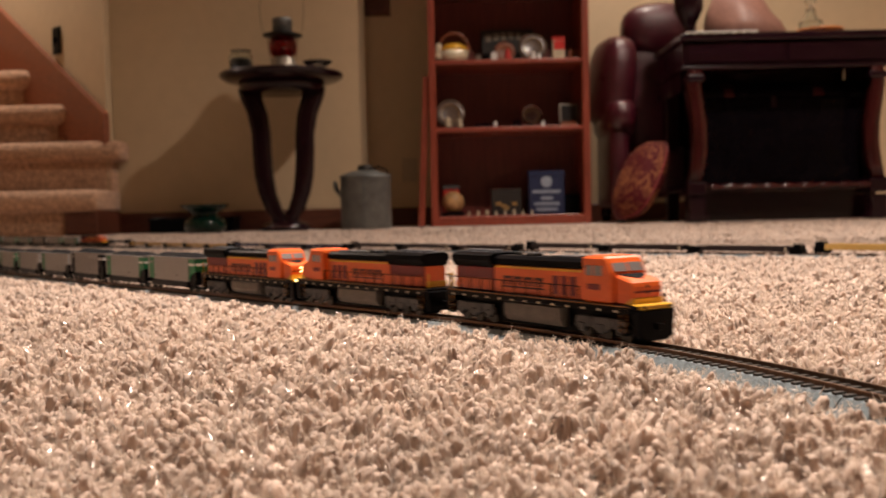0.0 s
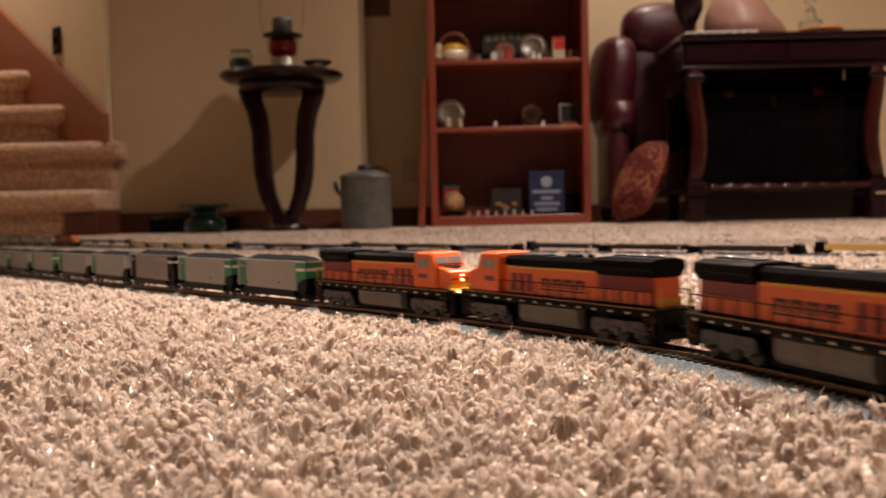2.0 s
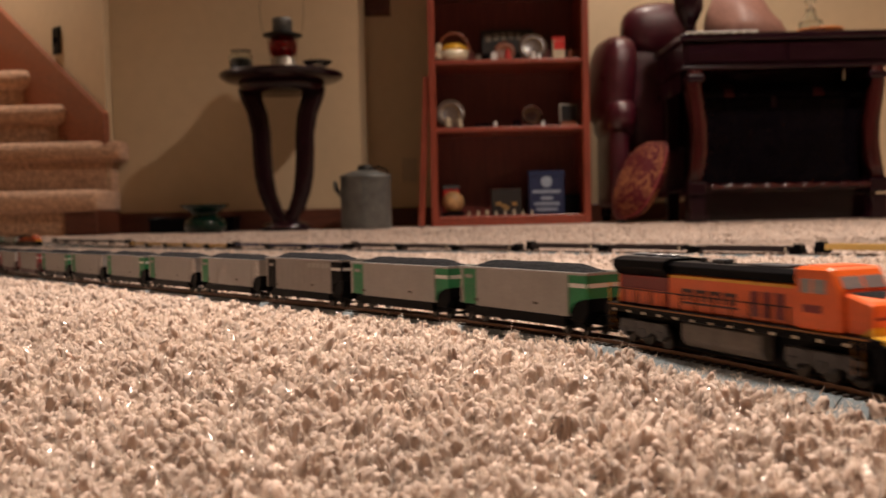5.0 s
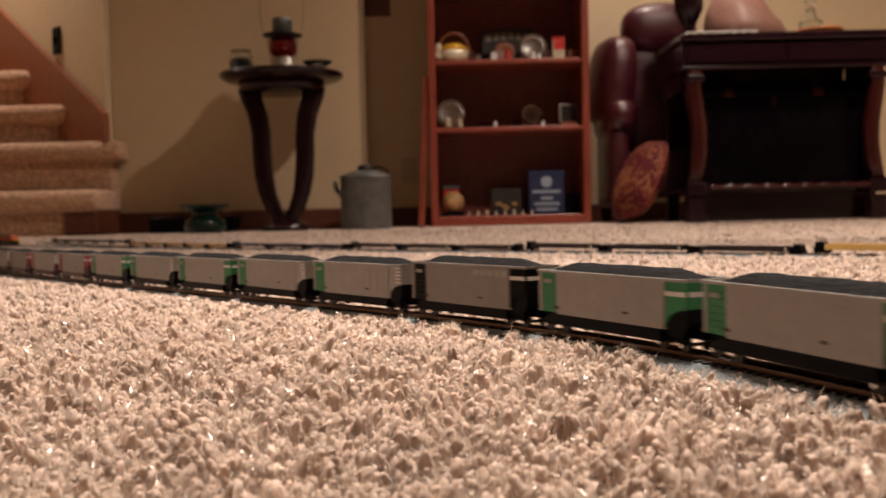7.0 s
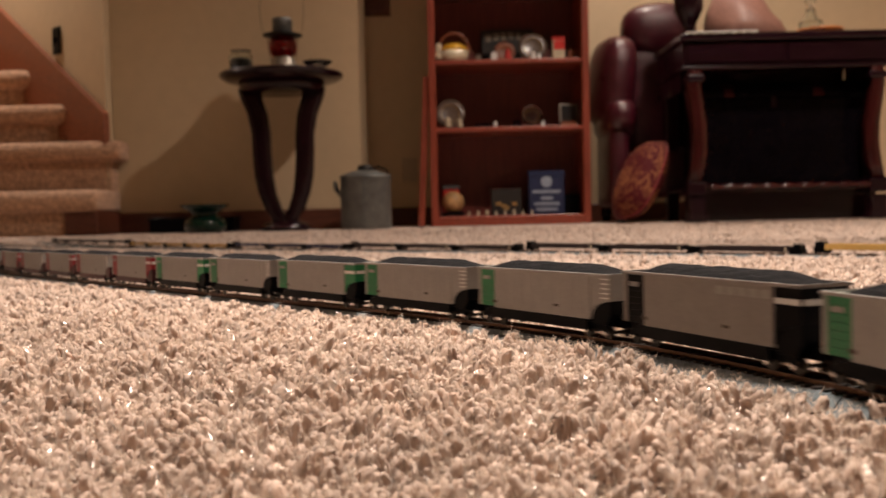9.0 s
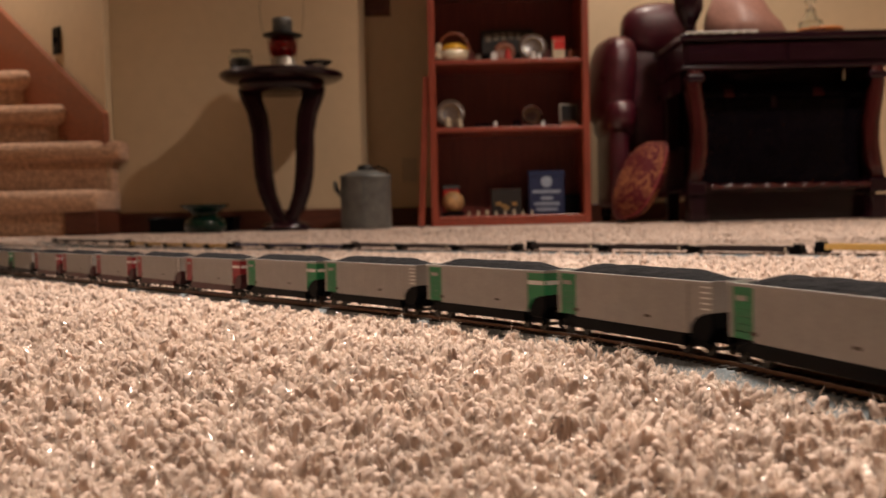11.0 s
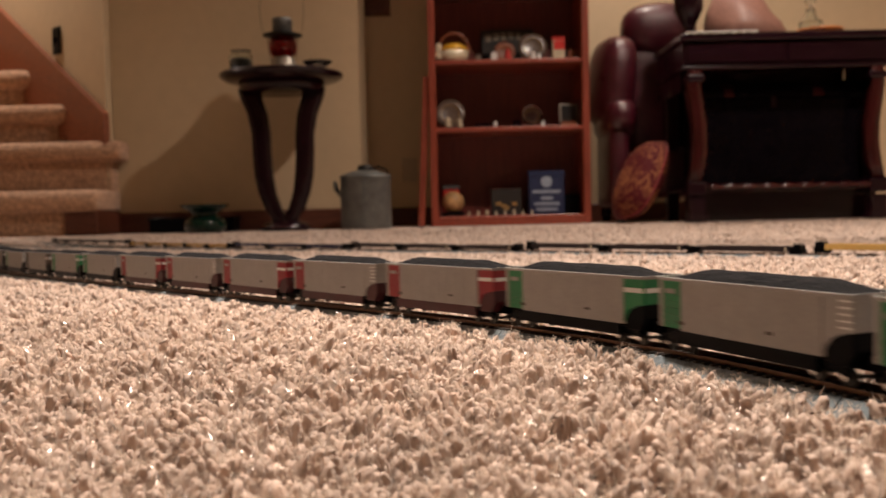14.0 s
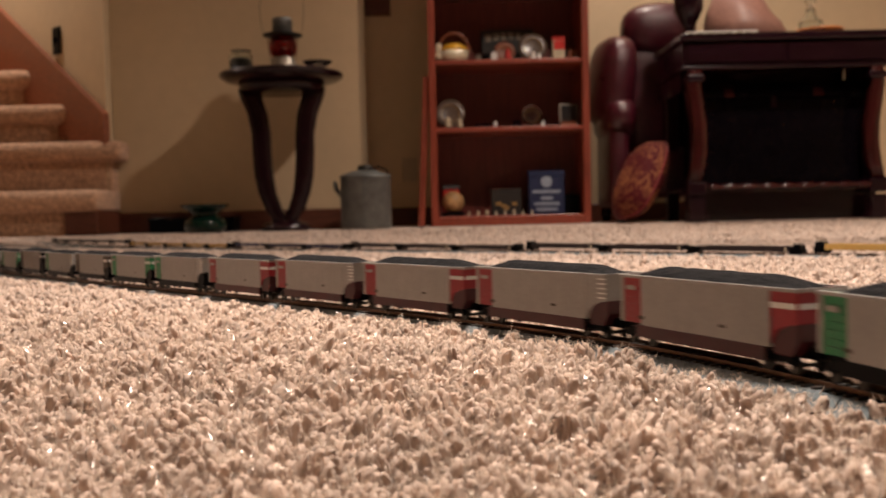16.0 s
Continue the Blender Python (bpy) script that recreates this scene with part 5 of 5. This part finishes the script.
def hopper(label, end_m, blunt, sill_m, body_m=M_HOPPER, tall=0.0, seed=1):
    """Bathtub coal hopper, front towards +x. blunt: the front end panel is painted, otherwise bare with an open slope."""
    top = thing("hopper_car", label, "model coal car", group="coal train")
    zt = 23.0 + tall
    fx = 34.0
    body = part("body", mbox(-30, -9.6, 6.0, fx, 9.6, zt, 0.25), body_m, top, "grey ribbed side sheets")
    for y in (-9.85, 9.55):
        for k in range(10):
            x = -28.4 + k * (fx + 27) / 9.4
            part("rib", mbox(x, y + (0.16 if y < 0 else 0), 7.0, x + 0.35, y + (0.3 if y < 0 else 0.14), zt - 0.8), body_m, body)
    rear = part("rear_end", mbox(-40.4, -9.3, 6.4, -30.1, 9.3, zt, 0.3), end_m, top, "painted end panel with ladder")
    part("corner_post", mbox(-42.4, -9.5, 6.4, -40.5, 9.5, zt, 0.2), body_m, rear, "bare grey corner post")
    for y in (-9.6, 9.3):
        bm = bmesh.new()
        for k in range(6):
            mbox(-39.4, y, 8.2 + 2.3 * k, -32.0, y + 0.3, 8.7 + 2.3 * k, 0, bm)
        tagged(part("ladder", bm, end_m, rear), kind="stuff")
        part("label_plate", mbox(-38.4, y - 0.06, 18.2 + tall, -33.2, y + 0.36, 19.8 + tall), M_HOPPER, rear, "pale label plate")
    end_shape = [(fx + 0.1, 6.6), (fx + 1.0, 9.0), (fx + 3.0, 11.2), (fx + 6.5, 12.6), (45.2, 13.4), (45.2, zt), (fx + 0.1, zt)]
    if blunt:
        front = part("front_end", mprism(end_shape, -9.3, 9.3, 0.3), end_m, top, "painted rotary-dump end panel")
        for y in (-9.5, 9.2):
            part("band", mbox(fx + 0.6, y, 17.6 + tall, 44.6, y + 0.3, 19.3 + tall), M_WHITE, front, "white reflective band")
        bm = mbox(45.0, -8.6, 17.6 + tall, 45.5, 8.6, 19.3 + tall)
        part("band", bm, M_WHITE, front)
    else:
        front = part("front_end", mprism(end_shape, -9.3, 9.3, 0.3), body_m, top, "bare grey sloping end")
        for y in (-9.5, 9.2):
            bm = bmesh.new()
            for k in range(5):
                mbox(40.2, y, 14.2 + 1.8 * k, 44.8, y + 0.3, 14.7 + 1.8 * k, 0, bm)
            tagged(part("ladder", bm, M_WHITE, front), kind="stuff")
    # solid dark block in place of the shade in the open end
    part("slope_sheet", mprism([(fx + 0.1, 4.4), (42, 4.4), (44.6, 8.0), (44.6, 13.6), (38, 12.6), (fx + 0.1, 12.2)], -8.4, 8.4, 0.3), sill_m, top, "dark block standing in for the shaded open end")
    bm = bmesh.new()
    for y in (-10.0, 9.3):
        mbox(-42.5, y, zt - 0.5, 45.4, y + 0.7, zt + 0.6, 0.12, bm)
    for x in (-42.5, 44.8):
        mbox(x, -9.3, zt - 0.5, x + 0.6, 9.3, zt + 0.6, 0, bm)
    part("top_chord", bm, body_m, top)
    part("coal_load", coal_heap(-41.0, 43.8, 9.2, zt - 0.6, zt + 3.4, seed), M_COAL, top, "heaped black coal load")
    part("underframe", mbox(-46.5, -3.2, 3.7, 46.5, 3.2, 6.7, 0.2), M_BLACK, top)
    bm = bmesh.new()
    for y in (-9.4, 8.4):
        mbox(-33, y, 2.7, 32, y + 1.0, 5.98, 0, bm)
    part("side_sill", bm, sill_m, top)
    bm = bmesh.new()
    for y in (-9.72, 9.52):
        mbox(12, y, 9.4, 15, y + 0.2, 10.4, 0, bm)
        mbox(-31, y, 8.0, -28, y + 0.2, 9.2, 0, bm)
    tagged(part("lettering", bm, M_OLIVE, top, "small dark reporting marks"), kind="stuff")
    for x in (-34.5, 34.5):
        bm = bmesh.new()
        for y in (-7.2, 6.0):
            mprism([(x - 8, 3.4), (x - 6, 1.8), (x - 3, 3.0), (x + 3, 3.0), (x + 6, 1.8), (x + 8, 3.4), (x + 5, 5.0), (x - 5, 5.0)], y, y + 1.2, 0.15, bm)
        tr = part("truck", bm, M_BLACK, top, "black two-axle truck")
        for ax in (-5.6, 5.6):
            wheelset(x + ax, 2.6, tr)
            bm = bmesh.new()
            for y in (-7.7, 7.0):
                cyl_y((x + ax) * MM, 2.7 * MM, y * MM, (y + 0.7) * MM, 0.8 * MM, 8, bm)
            tagged(part("bearing_cap", bm, M_NICKEL, tr), kind="stuff")
    for x0, x1 in ((46, 49.4), (-49.4, -46)):
        part("coupler", mbox(x0, -1.0, 4.0, x1, 1.0, 6.0, 0.2), M_BLACK, top)
    return raise_body(top, 6.5)


TRAIN, FAR_TRAIN = [], []
LOCO_LABEL = "orange and black model diesel locomotive with yellow nose on track"
lead = locomotive(LOCO_LABEL, False)
second = copy_thing(lead, Matrix.Identity(4))
second["label"] = "orange and black model diesel locomotive running backwards in the train"
third = locomotive("orange and black model diesel locomotive with glowing headlights", True)
TRAIN += [(lead, 0.0255, False), (second, -0.1205, True), (third, -0.2535, False)]
KINDS = {
    "a": hopper("grey model coal hopper with green painted ends and coal", M_GREEN, True, M_BLACK, seed=3),
    "b": hopper("grey model coal hopper with one green end and coal", M_GREEN, False, M_BLACK, seed=4),
    "A": hopper("grey model coal hopper with red painted ends and coal", M_RED, True, M_RED_SHADED, seed=5),
    "B": hopper("grey model coal hopper with one red end and coal", M_RED, False, M_RED_SHADED, seed=6),
    "k": hopper("taller dark grey model coal hopper with black ends", M_BLACK, True, M_BLACK, M_TANK_LIGHT, 1.3, seed=7),
    "o": hopper("grey model coal hopper with dark brown ends", M_OLIVE, True, M_BLACK, seed=8),
}
for y in (-9.75, 9.5):
    for k in range(5):
        part("mark", mbox(9 + k * 5.0, y, 20.0 + LIFT, 12.8 + k * 5.0, y + 0.25, 22.6 + LIFT), M_HOPPER, KINDS["k"], "pale lettering bar")
used = set()
PITCH = 0.0973


def next_car(kind):
    src = KINDS[kind]
    if kind not in used:
        used.add(kind)
        return src
    return copy_thing(src, Matrix.Identity(4))


for i, kind in enumerate("aakbbabaABABAbaobkab"):
    TRAIN.append((next_car(kind), -0.3258 - PITCH * (i + 0.5), False))
pusher = copy_thing(lead, Matrix.Identity(4))
pusher["label"] = "orange and black model diesel locomotive pushing the coal train's tail"
FAR_TRAIN.append((pusher, 0.0, True))
for i, kind in enumerate("abkabaobab"):
    FAR_TRAIN.append((next_car(kind), 0.071 + PITCH * (i + 0.5), False))


# ---- parked well cars ----
def well_unit(x_off, stand0, stand1, length, paint, parent):
    """One well between two trucks, along +x (millimetres from x_off)."""
    o, L = x_off, length
    w = part("well", mprism([(-8.9, 4.8), (-8.9, 11.6), (-7.6, 11.6), (-7.6, 5.6), (7.6, 5.6), (7.6, 11.6), (8.9, 11.6), (8.9, 4.8)], o + 14, o + L - 14, 0.15, axis="x"), paint, parent, "open container well with ribbed sides")
    for y in (-9.2, 8.8):
        for k in range(7):
            x = o + 18 + k * (L - 36) / 6.3
            part("rib", mbox(x, y, 5.0, x + 0.8, y + 0.4, 11.2), paint, w)
    for x0, x1 in ((o + 3, o + 15), (o + L - 15, o + L - 3)):
        part("end_platform", mprism([(x0, 6.2), (x1, 6.2), (x1, 10.6), (x0, 10.6)], -8.2, 8.2, 0.3), M_BLACK, parent)
    for y in (-9.3, 9.0):
        part("stencil", mbox(o + L - 20, y, 6.4, o + L - 17.6, y + 0.3, 10.4), M_CREAM, w, "pale stencil bar")
    for xx, end in ((o + 6, stand0), (o + L - 6, stand1)):
        if end:
            bm = bmesh.new()
            for y in (-7.0, 6.0):
                mbox(xx - 3, y, 10, xx - 2, y + 1, 16.2, 0.1, bm)
                mbox(xx + 1.5, y, 10, xx + 2.5, y + 1, 14.2, 0.1, bm)
            mbox(xx - 3, -7, 13.2, xx - 2.2, 7, 14.2, 0, bm)
            part("brake_stand", bm, M_BLACK, parent, "end railing and brake stand")
            part("end_bulkhead", mbox(xx - 4.5, -7.4, 6.8, xx + 4.5, 7.4, 13.6, 0.3), M_BLACK, parent, "black end bulkhead")


def well_truck(x, parent):
    bm = bmesh.new()
    for y in (-7.2, 6.0):
        mprism([(x - 8.5, 3.4), (x - 6, 1.6), (x + 6, 1.6), (x + 8.5, 3.4), (x + 7, 8.4), (x - 7, 8.4)], y, y + 1.2, 0.15, bm)
    tr = part("truck", bm, M_BLACK, parent, "black two-axle truck")
    for ax in (-5.6, 5.6):
        wheelset(x + ax, 2.7, tr)


def well_car(s_near, s_far, units, paint, label):
    """An articulated car parked between two distances along the storage track."""
    top = thing("well_car", label, "model freight car", store_pose(s_far), group="parked freight cars")
    unit = (s_far - s_near - 0.006) / units / MM
    for k in range(units):
        well_unit(3 + k * unit, k == 0, k == units - 1, unit, paint, top)
        well_truck(10.5 if k == 0 else 3 + k * unit, top)
    well_truck(unit * units - 4.5, top)
    return top


well_car(-0.62, -0.005, 3, M_WELL_YELLOW, "yellow articulated model well car parked on its track")
well_car(0.005, 0.465, 3, M_WELL_BROWN, "dark brown three-unit model well car parked on its track")
well_car(0.475, 0.935, 3, M_WELL_BROWN, "dark brown three-unit model well car parked on its track")
well_car(0.945, 1.405, 3, M_WELL_BLUE, "navy blue three-unit model well car parked on its track")
well_car(1.415, 2.005, 5, M_WELL_YELLOW, "yellow five-unit model well car parked on its track")
well_car(2.015, 2.64, 5, M_WELL_BROWN, "dark brown five-unit model well car parked on its track")

# ---- movement ----
KN = (0, 1.5, 3, 4.2, 6.3, 7.5, 9.2, 11.3, 12.5, 13.5, 14.5, 16)
KC = (0, 0.00096, 0.00367, 0.00272, 0.0, -0.0053, -0.00928, -0.01324, -0.00699, -0.00128, 0.00829, 0.01421)


def travelled(t):
    """Metres that the train has run since the start."""
    return 0.07748 * t + 0.00019 * t * t / 2 + float(np.interp(t, KN, KC))


def motions():
    times = [i * 0.75 for i in range(22)] + [16.0]
    turned = pose(0, 0, 0, 0, 0, 180)
    for ob, s, back in TRAIN:
        walk(ob, [(t, main_pose(s + travelled(t)) @ (turned if back else Matrix.Identity(4))) for t in times])
    for ob, s, back in FAR_TRAIN:
        walk(ob, [(t, far_pose(s + travelled(t)) @ (turned if back else Matrix.Identity(4))) for t in times])


motions()
